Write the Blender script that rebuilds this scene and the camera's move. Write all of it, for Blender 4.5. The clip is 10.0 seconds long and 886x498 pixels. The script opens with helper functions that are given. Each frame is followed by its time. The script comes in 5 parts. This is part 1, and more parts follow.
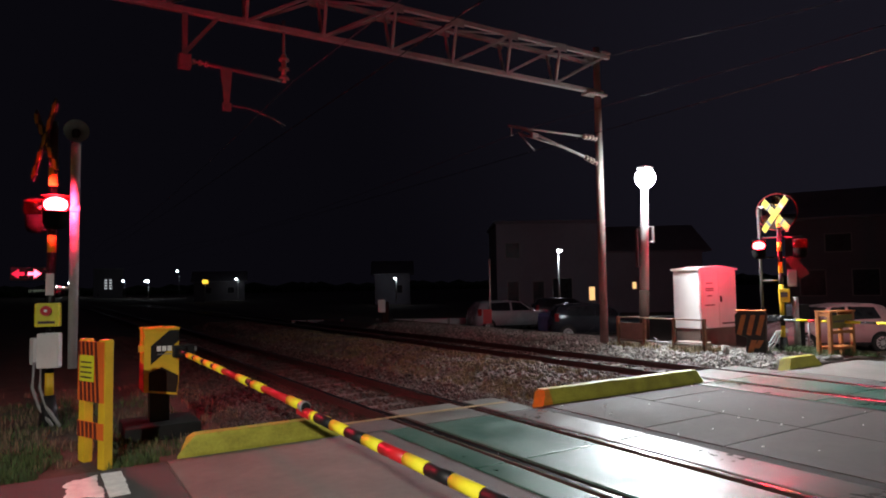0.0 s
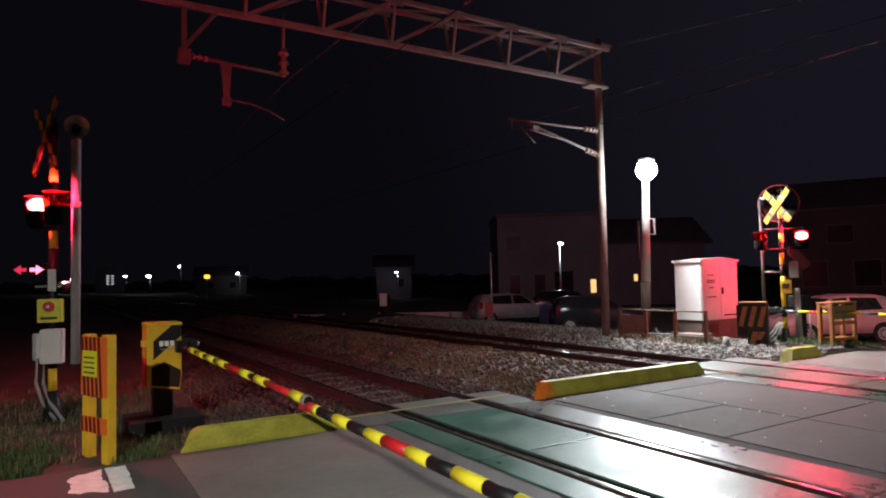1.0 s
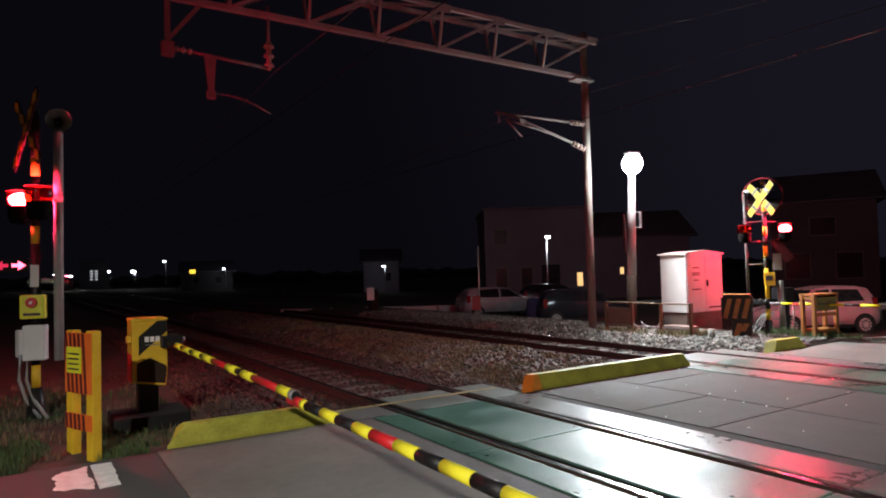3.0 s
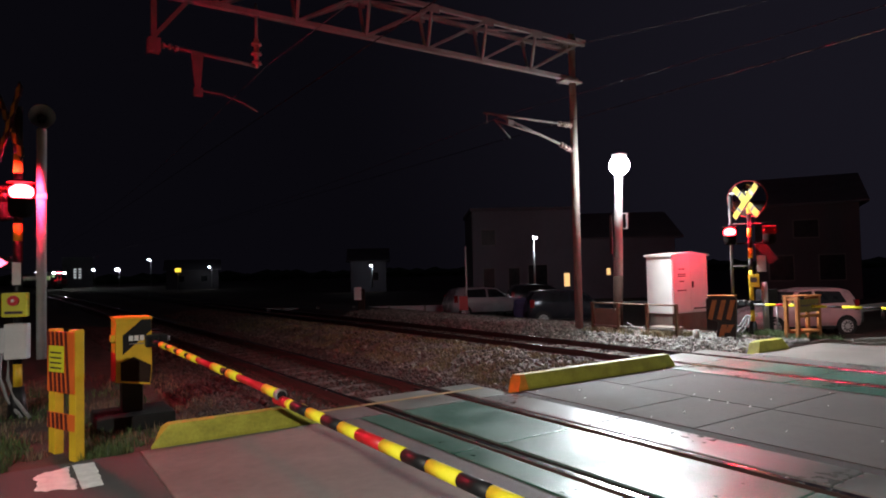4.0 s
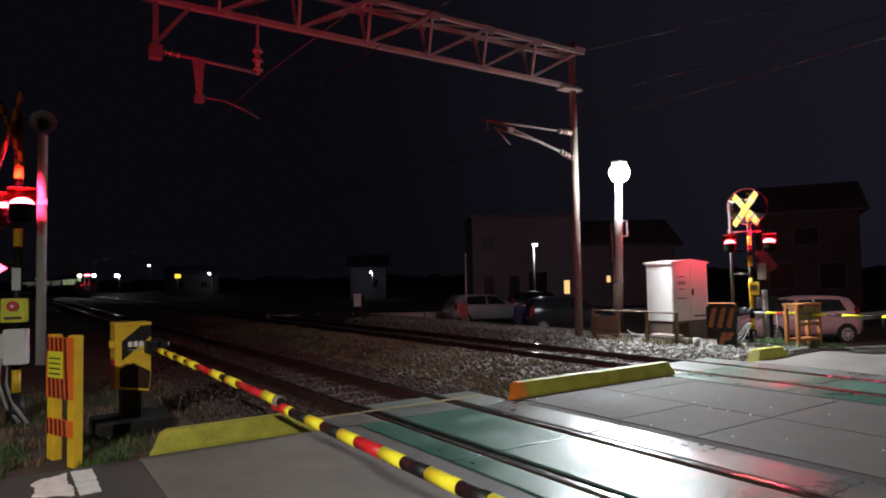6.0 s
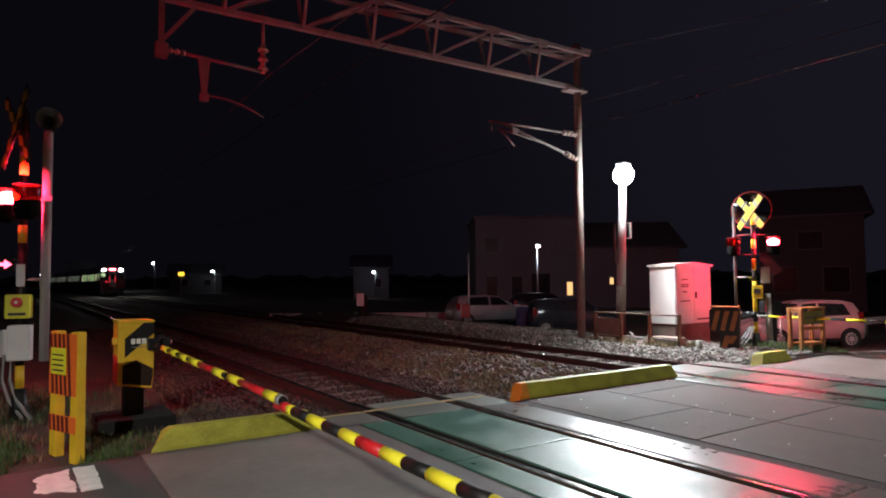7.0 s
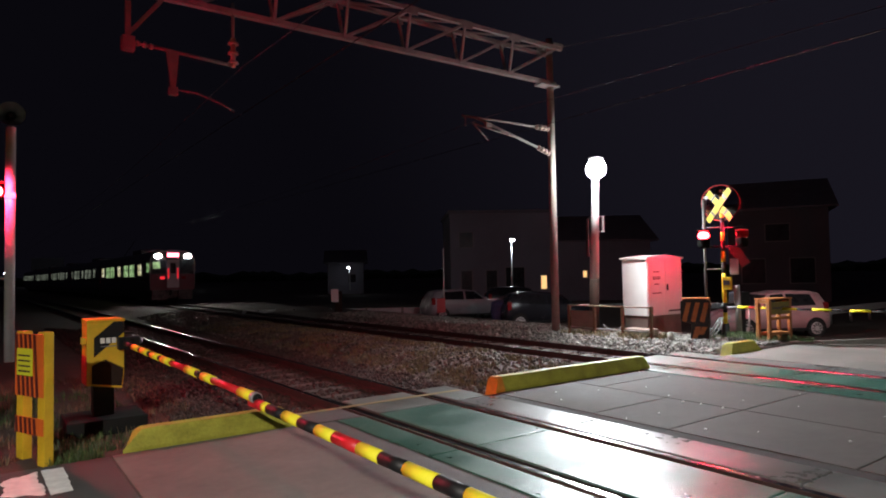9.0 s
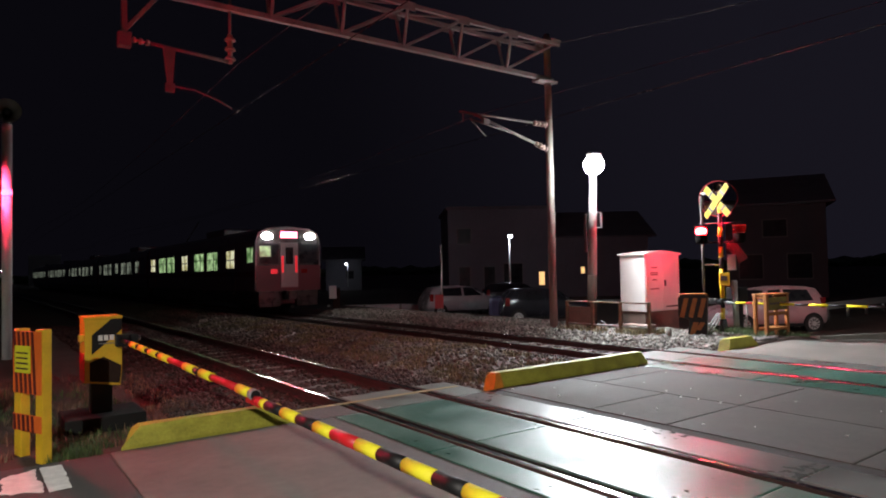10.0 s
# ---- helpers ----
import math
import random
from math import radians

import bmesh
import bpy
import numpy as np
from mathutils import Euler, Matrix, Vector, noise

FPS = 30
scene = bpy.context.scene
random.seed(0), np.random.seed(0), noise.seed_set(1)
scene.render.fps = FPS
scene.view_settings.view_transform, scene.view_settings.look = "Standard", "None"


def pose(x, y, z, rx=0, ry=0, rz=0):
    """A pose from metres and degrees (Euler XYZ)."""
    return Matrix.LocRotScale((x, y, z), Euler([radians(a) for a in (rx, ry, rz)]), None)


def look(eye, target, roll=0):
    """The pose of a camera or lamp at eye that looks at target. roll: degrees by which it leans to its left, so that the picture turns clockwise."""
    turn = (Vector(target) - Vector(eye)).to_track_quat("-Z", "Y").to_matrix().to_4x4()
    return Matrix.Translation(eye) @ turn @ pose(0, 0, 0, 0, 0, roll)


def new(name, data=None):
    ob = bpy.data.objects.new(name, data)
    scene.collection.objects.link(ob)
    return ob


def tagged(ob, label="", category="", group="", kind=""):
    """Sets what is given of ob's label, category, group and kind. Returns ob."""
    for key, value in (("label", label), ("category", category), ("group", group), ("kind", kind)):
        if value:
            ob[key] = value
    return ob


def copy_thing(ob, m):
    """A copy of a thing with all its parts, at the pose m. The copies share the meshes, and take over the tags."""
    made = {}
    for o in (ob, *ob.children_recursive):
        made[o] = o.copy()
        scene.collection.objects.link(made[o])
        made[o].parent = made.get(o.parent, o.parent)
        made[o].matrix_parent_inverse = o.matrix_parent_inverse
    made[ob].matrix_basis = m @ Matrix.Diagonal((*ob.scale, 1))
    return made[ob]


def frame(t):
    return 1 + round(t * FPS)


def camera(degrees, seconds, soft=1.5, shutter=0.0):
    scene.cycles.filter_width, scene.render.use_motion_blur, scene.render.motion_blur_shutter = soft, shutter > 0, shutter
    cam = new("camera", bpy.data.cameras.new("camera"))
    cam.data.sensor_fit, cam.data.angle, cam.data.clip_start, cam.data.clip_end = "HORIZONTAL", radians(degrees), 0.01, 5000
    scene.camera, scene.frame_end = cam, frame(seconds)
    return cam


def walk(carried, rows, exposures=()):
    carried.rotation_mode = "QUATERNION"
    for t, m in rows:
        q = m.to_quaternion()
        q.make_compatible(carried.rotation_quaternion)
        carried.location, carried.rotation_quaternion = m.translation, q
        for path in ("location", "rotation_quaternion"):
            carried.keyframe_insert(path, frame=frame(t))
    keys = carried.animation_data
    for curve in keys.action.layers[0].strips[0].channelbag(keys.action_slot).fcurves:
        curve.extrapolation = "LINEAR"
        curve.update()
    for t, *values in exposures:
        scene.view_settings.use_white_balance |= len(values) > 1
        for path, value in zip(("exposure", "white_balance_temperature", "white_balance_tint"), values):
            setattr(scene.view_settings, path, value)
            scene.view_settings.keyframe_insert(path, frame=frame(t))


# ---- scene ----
cam = camera(69.3, 10.0, soft=1.9)
EYE = (0.0, 0.0, 1.70)
PATH = [
    (0, -31.69, 3.29, 0.94),
    (0.5, -31.57, 3.07, 1.16),
    (1, -31.56, 2.71, 1.29),
    (1.5, -31.88, 2.33, 1.46),
    (2, -32.06, 2.11, 1.47),
    (3.5, -33.23, 2.12, 1.46),
    (4, -33.82, 2.10, 1.25),
    (4.5, -34.09, 2.33, 1.29),
    (5, -34.07, 2.28, 1.14),
    (5.5, -34.01, 2.69, 1.26),
    (7, -33.57, 2.75, 0.50),
    (7.5, -34.23, 2.75, 0.88),
    (8, -34.42, 2.48, 0.96),
    (8.5, -34.91, 2.08, 1.00),
    (9, -35.81, 2.25, 1.09),
    (9.5, -35.98, 2.14, 1.04),
    (10, -35.99, 1.92, 1.23),
]
walk(cam, [(t, pose(*EYE, 90 + p, r, y)) for t, y, p, r in PATH])

# ---------------- light ----------------
world = bpy.data.worlds.new("night_sky")
scene.world = world
world.use_nodes = True


def night_glow():
    """A dark sky, paler on one side in place of haze from the lamps."""
    n, l = world.node_tree.nodes, world.node_tree.links
    co, dot, ramp, mix = n.new("ShaderNodeTexCoord"), n.new("ShaderNodeVectorMath"), n.new("ShaderNodeMapRange"), n.new("ShaderNodeMix")
    dot.operation = "DOT_PRODUCT"
    dot.inputs[1].default_value = (0.96, 0.0, 0.28)
    l.new(co.outputs["Generated"], dot.inputs[0])
    l.new(dot.outputs["Value"], ramp.inputs["Value"])
    ramp.interpolation_type = "SMOOTHSTEP"
    ramp.inputs["From Min"].default_value, ramp.inputs["From Max"].default_value = 0.42, 1.0
    mix.data_type = "RGBA"
    l.new(ramp.outputs[0], mix.inputs[0])
    mix.inputs[6].default_value, mix.inputs[7].default_value = (0.0027, 0.0024, 0.0040, 1), (0.0085, 0.0076, 0.0125, 1)
    l.new(mix.outputs[2], n["Background"].inputs[0])
    n["Background"].inputs[1].default_value = 1.0


night_glow()


def lamp_object(name, kind, m, watts, colour, radius):
    data = bpy.data.lights.new(name, kind)
    data.energy, data.color = watts, colour
    if kind == "AREA":
        data.size = radius
    else:
        data.shadow_soft_size = radius
    ob = new(name, data)
    ob.matrix_world = m
    return ob


FLOOD = (13.06, 11.22, 4.16)      # head of the mast light beyond the far track
STREET = (-6.0, -3.2, 6.0)        # street lamp behind the camera, which casts the arm's shadow
flood = lamp_object("mast_light_beam", "SPOT", look(FLOOD, (10.4, 3.9, 0.0)), 4900, (0.89, 0.96, 1.0), 0.14)
flood.data.spot_size, flood.data.spot_blend = radians(160), 1.0
street = lamp_object("unseen_lamp_beam", "SPOT", look(STREET, (STREET[0] + 1.7, STREET[1] + 1.7, 0.0)), 5300, (1.0, 0.93, 0.84), 0.05)
street.data.spot_size, street.data.spot_blend = radians(122), 0.6

FAR_FILL = (19.5, -3.5, 6.0)        # unseen fill lamp added to brighten the far road and car
beyond = lamp_object("unseen_lamp_beam", "SPOT", look(FAR_FILL, (19.3, -1.5, 0.0)), 1300, (1.0, 0.9, 0.84), 0.15)
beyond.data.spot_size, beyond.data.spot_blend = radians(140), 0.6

# ---------------- materials ----------------
MATS = {}


def mat(name, colour, rough=0.6, metal=0.0, vary=0.25, scale=6.0, bump=0.0, bump_scale=60.0, spec=0.5, second=None,
        emit=None, strength=0.0, island=0.0, rvar=0.12):
    """A procedural surface: two scales of noise in colour and roughness, fine relief."""
    if name in MATS:
        return MATS[name]
    m = bpy.data.materials.new(name)
    m.use_nodes = True
    n, l = m.node_tree.nodes, m.node_tree.links
    b = n["Principled BSDF"]
    b.inputs["Metallic"].default_value = metal
    b.inputs["Specular IOR Level"].default_value = spec
    co = n.new("ShaderNodeTexCoord")
    big = n.new("ShaderNodeTexNoise")
    big.inputs["Scale"].default_value, big.inputs["Detail"].default_value = scale, 6
    fine = n.new("ShaderNodeTexNoise")
    fine.inputs["Scale"].default_value, fine.inputs["Detail"].default_value = scale * 9, 4
    for t in (big, fine):
        l.new(co.outputs["Object"], t.inputs["Vector"])
    mixv = n.new("ShaderNodeMath")
    mixv.operation = "MULTIPLY_ADD"
    l.new(fine.outputs[0], mixv.inputs[0])
    mixv.inputs[1].default_value = 0.45
    l.new(big.outputs[0], mixv.inputs[2])
    ramp = n.new("ShaderNodeMapRange")
    l.new(mixv.outputs[0], ramp.inputs["Value"])
    ramp.inputs["From Min"].default_value, ramp.inputs["From Max"].default_value = 0.45, 1.0
    mix = n.new("ShaderNodeMix")
    mix.data_type = "RGBA"
    l.new(ramp.outputs[0], mix.inputs[0])
    c2 = second or tuple(min(1, c * (1 + vary)) for c in colour)
    c1 = tuple(c * (1 - vary) for c in colour)
    mix.inputs[6].default_value = (*c1, 1)
    mix.inputs[7].default_value = (*c2, 1)
    out = mix.outputs[2]
    if island:
        geo = n.new("ShaderNodeNewGeometry")
        mr = n.new("ShaderNodeMapRange")
        l.new(geo.outputs["Random Per Island"], mr.inputs["Value"])
        mr.inputs["To Min"].default_value, mr.inputs["To Max"].default_value = 1 - island, 1 + island
        mul = n.new("ShaderNodeVectorMath")
        mul.operation = "SCALE"
        l.new(out, mul.inputs[0])
        l.new(mr.outputs[0], mul.inputs["Scale"])
        out = mul.outputs[0]
    l.new(out, b.inputs["Base Color"])
    rr = n.new("ShaderNodeMapRange")
    l.new(mixv.outputs[0], rr.inputs["Value"])
    rr.inputs["From Min"].default_value, rr.inputs["From Max"].default_value = 0.4, 1.05
    rr.inputs["To Min"].default_value, rr.inputs["To Max"].default_value = max(0.04, rough - rvar), min(1, rough + rvar)
    l.new(rr.outputs[0], b.inputs["Roughness"])
    if bump:
        t = n.new("ShaderNodeTexNoise")
        t.inputs["Scale"].default_value, t.inputs["Detail"].default_value = bump_scale, 5
        l.new(co.outputs["Object"], t.inputs["Vector"])
        bn = n.new("ShaderNodeBump")
        bn.inputs["Strength"].default_value, bn.inputs["Distance"].default_value = min(1, bump), 0.02
        l.new(t.outputs[0], bn.inputs["Height"])
        l.new(bn.outputs[0], b.inputs["Normal"])
    if emit:
        b.inputs["Emission Color"].default_value = (*emit, 1)
        b.inputs["Emission Strength"].default_value = strength
    MATS[name] = m
    return m


ASPHALT = mat("asphalt", (0.06, 0.058, 0.056), 0.75, vary=0.3, scale=2.0, bump=0.5, bump_scale=180)
CONCRETE = mat("worn_concrete", (0.17, 0.16, 0.145), 0.8, spec=0.3, vary=0.28, scale=1.1, bump=0.35, bump_scale=120)
SLAB = mat("grey_slab", (0.088, 0.084, 0.078), 0.82, spec=0.3, vary=0.3, scale=0.9, bump=0.35, bump_scale=110)
PANEL = mat("worn_green_panel", (0.035, 0.15, 0.11), 0.41, spec=0.42, vary=0.4, scale=1.3, bump=0.25, bump_scale=55, second=(0.08, 0.20, 0.155), rvar=0.24)
ENDPANEL = mat("faded_grey_green_panel", (0.095, 0.11, 0.095), 0.55, spec=0.4, vary=0.4, scale=1.6, bump=0.3, bump_scale=60, rvar=0.2)
STRIP = mat("worn_grey_panel", (0.15, 0.165, 0.16), 0.37, spec=0.42, vary=0.35, scale=1.3, bump=0.15, bump_scale=60, rvar=0.2)
PATCHED = mat("patched_grey_asphalt", (0.085, 0.08, 0.076), 0.7, vary=0.45, scale=2.2, bump=0.5, bump_scale=90)
DIRT = mat("dark_asphalt_joint", (0.028, 0.026, 0.025), 0.9, vary=0.5, scale=6, bump=0.6, bump_scale=60)
FADED = mat("faded_yellow_line", (0.26, 0.22, 0.09), 0.6, vary=0.4, scale=6)
RAIL = mat("rusty_rail", (0.032, 0.020, 0.017), 0.75, metal=0.0, vary=0.15, scale=3)
RAILTOP = mat("polished_rail_head", (0.55, 0.54, 0.53), 0.2, metal=1.0, vary=0.1, scale=8)
LAMPBLACK = mat("matt_black_lamp_case", (0.004, 0.004, 0.004), 0.9, spec=0.05, vary=0.2, scale=9)
GROOVE = mat("dark_rubber_groove", (0.012, 0.012, 0.012), 0.85, spec=0.2, vary=0.3, scale=10)
SLEEPER = mat("concrete_sleeper", (0.060, 0.043, 0.036), 0.8, vary=0.3, scale=4, bump=0.4)
STONE = mat("ballast_stone", (0.10, 0.085, 0.068), 0.8, vary=0.35, scale=9, island=0.55, bump=0.5, bump_scale=90)
BALLAST = mat("ballast_bed", (0.040, 0.027, 0.023), 0.9, vary=0.5, scale=8, bump=1.0, bump_scale=45)
EARTH = mat("dark_earth", (0.056, 0.032, 0.024), 0.95, vary=0.5, scale=3, bump=0.8, bump_scale=35)
BOARD = mat("stained_yellow_board", (0.13, 0.10, 0.015), 0.7, vary=0.4, scale=7)
OCHRE = mat("weathered_ochre_paint", (0.27, 0.095, 0.02), 0.6, vary=0.3, scale=6)
GRASS = mat("dry_grass", (0.16, 0.135, 0.07), 0.85, vary=0.4, scale=5, island=0.5)
GREEN = mat("green_grass", (0.05, 0.085, 0.025), 0.8, vary=0.4, scale=5, island=0.5)
YELLOW = mat("yellow_paint", (0.62, 0.40, 0.02), 0.5, vary=0.15, scale=7, bump=0.1)
KERB = mat("kerb_yellow_paint", (0.40, 0.39, 0.03), 0.65, vary=0.45, scale=4, bump=0.5, bump_scale=70, second=(0.47, 0.46, 0.06))
ORANGE = mat("orange_kerb_end", (0.62, 0.22, 0.02), 0.6, vary=0.3, scale=6)
CROSSYEL = mat("reflective_yellow_board", (0.20, 0.155, 0.010), 0.75, spec=0.2, vary=0.08, scale=8)
BLACK = mat("black_paint", (0.010, 0.010, 0.011), 0.5, spec=0.3, vary=0.3, scale=8)
REDTAPE = mat("red_band", (0.5, 0.015, 0.02), 0.4, vary=0.15, scale=8)
ARMYEL = mat("arm_yellow_band", (0.74, 0.68, 0.03), 0.6, spec=0.25, vary=0.1, scale=8)
MAROON = mat("dark_red_stripe", (0.10, 0.012, 0.012), 0.5, vary=0.2, scale=8)
ORSTRIPE = mat("orange_stripe", (0.66, 0.13, 0.02), 0.5, vary=0.15, scale=8)
WHITEPAINT = mat("white_road_paint", (0.72, 0.71, 0.69), 0.7, vary=0.2, scale=10, bump=0.3)
POLEGREY = mat("grey_painted_pole", (0.30, 0.30, 0.30), 0.6, vary=0.15, scale=5)
DARKSTEEL = mat("dark_horn_steel", (0.42, 0.42, 0.43), 0.5, metal=0.4, vary=0.2, scale=6)
STEEL = mat("galvanised_steel", (0.36, 0.36, 0.36), 0.5, metal=0.6, vary=0.2, scale=6)
# Steel tone darkened so the brackets stay dim near the lamps.
DIMSTEEL = mat("darkened_steel", (0.085, 0.08, 0.078), 0.7, metal=0.1, vary=0.3, scale=4)
GANTRY = mat("painted_gantry_steel", (0.18, 0.17, 0.165), 0.6, metal=0.2, vary=0.25, scale=3)
POLE = mat("concrete_pole", (0.23, 0.22, 0.20), 0.95, spec=0.05, vary=0.2, scale=3, bump=0.2)
BROWN = mat("brown_pole_band", (0.034, 0.021, 0.017), 0.95, spec=0.05, vary=0.2, scale=3)
MASTWHITE = mat("white_mast_coat", (0.42, 0.41, 0.40), 0.95, spec=0.05, vary=0.06, scale=3)
CABINET = mat("cabinet_white_paint", (0.74, 0.73, 0.71), 0.45, vary=0.06, scale=3)
CABBASE = mat("stained_cabinet_plinth", (0.16, 0.12, 0.10), 0.8, vary=0.3, scale=3, bump=0.2)
GREYBOX = mat("grey_plastic_box", (0.55, 0.56, 0.56), 0.5, vary=0.08, scale=4)
LIME = mat("fluorescent_yellow_box", (0.62, 0.62, 0.03), 0.45, vary=0.1, scale=6)
RUBBER = mat("black_rubber", (0.015, 0.015, 0.015), 0.7, vary=0.2, scale=10)
GLASSDARK = mat("dark_window_glass", (0.01, 0.012, 0.016), 0.3, spec=0.15, vary=0.1, scale=3)
PORCELAIN = mat("porcelain_insulator", (0.20, 0.15, 0.13), 0.35, vary=0.1, scale=6)
WIRE = mat("dark_overhead_wire", (0.05, 0.04, 0.038), 0.8, vary=0.1, scale=6)
COPPER = mat("contact_wire", (0.30, 0.22, 0.18), 0.22, metal=1.0, vary=0.1, scale=6)
REDBULB = mat("lit_red_bulb", (0.5, 0.01, 0.02), 0.3, emit=(1.0, 0.022, 0.07), strength=1950)
REDBULB_FAR = mat("far_lit_red_bulb", (0.5, 0.01, 0.02), 0.3, emit=(1.0, 0.022, 0.07), strength=1700)
REDBULB_DIM = mat("dim_lit_red_bulb", (0.5, 0.01, 0.02), 0.3, emit=(1.0, 0.022, 0.07), strength=750)
ARROWRED = mat("lit_red_arrow", (0.5, 0.01, 0.02), 0.3, emit=(1.0, 0.10, 0.18), strength=6)
ARROWDIM = mat("dim_lit_red_arrow", (0.4, 0.01, 0.02), 0.3, emit=(1.0, 0.03, 0.12), strength=0.7)
FLOODGLOW = mat("flood_lens_glare", (0.8, 0.8, 0.8), 0.3, emit=(0.95, 0.99, 1.0), strength=230)
COOLGLOW = mat("cool_street_lens", (0.8, 0.8, 0.8), 0.3, emit=(0.8, 0.92, 1.0), strength=40)
WARMGLOW = mat("warm_lit_window", (0.5, 0.3, 0.15), 0.4, emit=(1.0, 0.62, 0.25), strength=1.1)
HEADGLOW = mat("headlamp_lens", (0.8, 0.8, 0.8), 0.3, emit=(1.0, 0.99, 0.92), strength=360)
TRAINGLOW = mat("lit_carriage_window", (0.35, 0.4, 0.3), 0.3, emit=(0.78, 1.0, 0.60), strength=0.6)
TRAINDIM = mat("dim_carriage_window", (0.2, 0.22, 0.2), 0.3, emit=(0.78, 0.9, 0.70), strength=0.22)
DOORGLOW = mat("lit_door_pane", (0.35, 0.4, 0.3), 0.3, emit=(1.0, 1.0, 0.66), strength=0.8)


def glow_varies(m, dark, light, scale):
    """Lets a glowing material's colour wander between two tones, as a lit room behind glass does."""
    n, l = m.node_tree.nodes, m.node_tree.links
    co, t, mix = n.new("ShaderNodeTexCoord"), n.new("ShaderNodeTexNoise"), n.new("ShaderNodeMix")
    mix.data_type = "RGBA"
    t.inputs["Scale"].default_value = scale
    ramp = n.new("ShaderNodeMapRange")
    ramp.inputs["From Min"].default_value, ramp.inputs["From Max"].default_value = 0.35, 0.65
    l.new(co.outputs["Object"], t.inputs["Vector"])
    l.new(t.outputs[0], ramp.inputs["Value"])
    l.new(ramp.outputs[0], mix.inputs[0])
    mix.inputs[6].default_value, mix.inputs[7].default_value = (*dark, 1), (*light, 1)
    l.new(mix.outputs[2], n["Principled BSDF"].inputs["Emission Color"])


glow_varies(TRAINGLOW, (0.06, 0.17, 0.04), (0.70, 1.0, 0.50), 2.6)
glow_varies(TRAINDIM, (0.03, 0.04, 0.03), (0.80, 0.9, 0.70), 1.6)
glow_varies(DOORGLOW, (0.45, 0.40, 0.16), (1.0, 1.0, 0.72), 3.0)
SIGNGLOW = mat("lit_destination_sign", (0.5, 0.2, 0.2), 0.4, emit=(1.0, 0.14, 0.22), strength=9)
REDGLOW = mat("red_lamp_and_sheen_glow", (0.5, 0.02, 0.02), 0.4, emit=(1.0, 0.03, 0.05), strength=0.7)
STAINLESS = mat("stainless_train_body", (0.24, 0.24, 0.25), 0.38, metal=0.7, vary=0.1, scale=2)
TRAINBAND = mat("red_train_band", (0.10, 0.012, 0.025), 0.4, vary=0.1, scale=3)
TRAINDARK = mat("black_train_front", (0.02, 0.02, 0.022), 0.3, vary=0.2, scale=3)
# Pink mixed into the silver stands in for red signal light.
CARPAINT = mat("silver_paint_with_red_light", (0.58, 0.38, 0.40), 0.3, metal=0.0, vary=0.04, scale=2)
CARDARK = mat("dark_car_paint", (0.03, 0.035, 0.045), 0.2, metal=0.2, vary=0.1, scale=2)
CARWHITE = mat("white_car_paint", (0.26, 0.27, 0.30), 0.25, vary=0.05, scale=2)
TAILOFF = mat("red_car_lamp", (0.18, 0.01, 0.012), 0.2, vary=0.1, scale=5)
PLASTER = mat("grey_plaster", (0.16, 0.15, 0.18), 0.85, vary=0.15, scale=0.4, bump=0.2)
# Darker copy of the wall tone, so these houses stay dim at night.
DARKWALL = mat("darkened_wall", (0.085, 0.075, 0.085), 0.85, vary=0.2, scale=0.5, bump=0.2)
PALEWIN = mat("pale_lit_window", (0.3, 0.3, 0.3), 0.4, emit=(0.9, 0.97, 1.0), strength=0.5)
WALLWHITE = mat("low_concrete_wall", (0.45, 0.45, 0.46), 0.8, vary=0.2, scale=0.8, bump=0.2)
ROOFTILE = mat("dark_roof", (0.11, 0.10, 0.115), 0.7, vary=0.3, scale=1)
MIRROR = mat("convex_mirror", (0.85, 0.85, 0.86), 0.03, metal=1.0, vary=0.02, scale=2)
RED_PAINT = mat("red_sign_paint", (0.26, 0.02, 0.025), 0.5, vary=0.1, scale=5)
WRITING = mat("dark_writing", (0.05, 0.03, 0.03), 0.6, vary=0.2, scale=9)
WHITEWRITE = mat("white_writing", (0.75, 0.75, 0.73), 0.6, vary=0.1, scale=9)
RUSTY = mat("rusty_fence_steel", (0.16, 0.11, 0.07), 0.7, metal=0.2, vary=0.4, scale=8)
CABLE = mat("grey_cable", (0.22, 0.22, 0.22), 0.6, vary=0.2, scale=9)



def red_glass():
    """Red diffusing glass: tinted, partly clear, partly milky."""
    m = bpy.data.materials.new("red_diffusing_glass")
    m.use_nodes = True
    n, l = m.node_tree.nodes, m.node_tree.links
    n.remove(n["Principled BSDF"])
    clear, milky, gloss, mix, mix2 = (n.new("ShaderNodeBsdfTransparent"), n.new("ShaderNodeBsdfTranslucent"), n.new("ShaderNodeBsdfGlossy"), n.new("ShaderNodeMixShader"), n.new("ShaderNodeMixShader"))
    clear.inputs[0].default_value = (0.55, 0.15, 0.06, 1)
    milky.inputs[0].default_value = (0.0009, 0.00001, 0.00007, 1)
    gloss.inputs[0].default_value = (0.5, 0.5, 0.5, 1)
    gloss.inputs["Roughness"].default_value = 0.15
    mix.inputs[0].default_value, mix2.inputs[0].default_value = 0.25, 0.03
    l.new(clear.outputs[0], mix.inputs[1])
    l.new(milky.outputs[0], mix.inputs[2])
    l.new(mix.outputs[0], mix2.inputs[1])
    l.new(gloss.outputs[0], mix2.inputs[2])
    l.new(mix2.outputs[0], n["Material Output"].inputs[0])
    return m


REDGLASS = red_glass()
# ---------------- building helpers ----------------


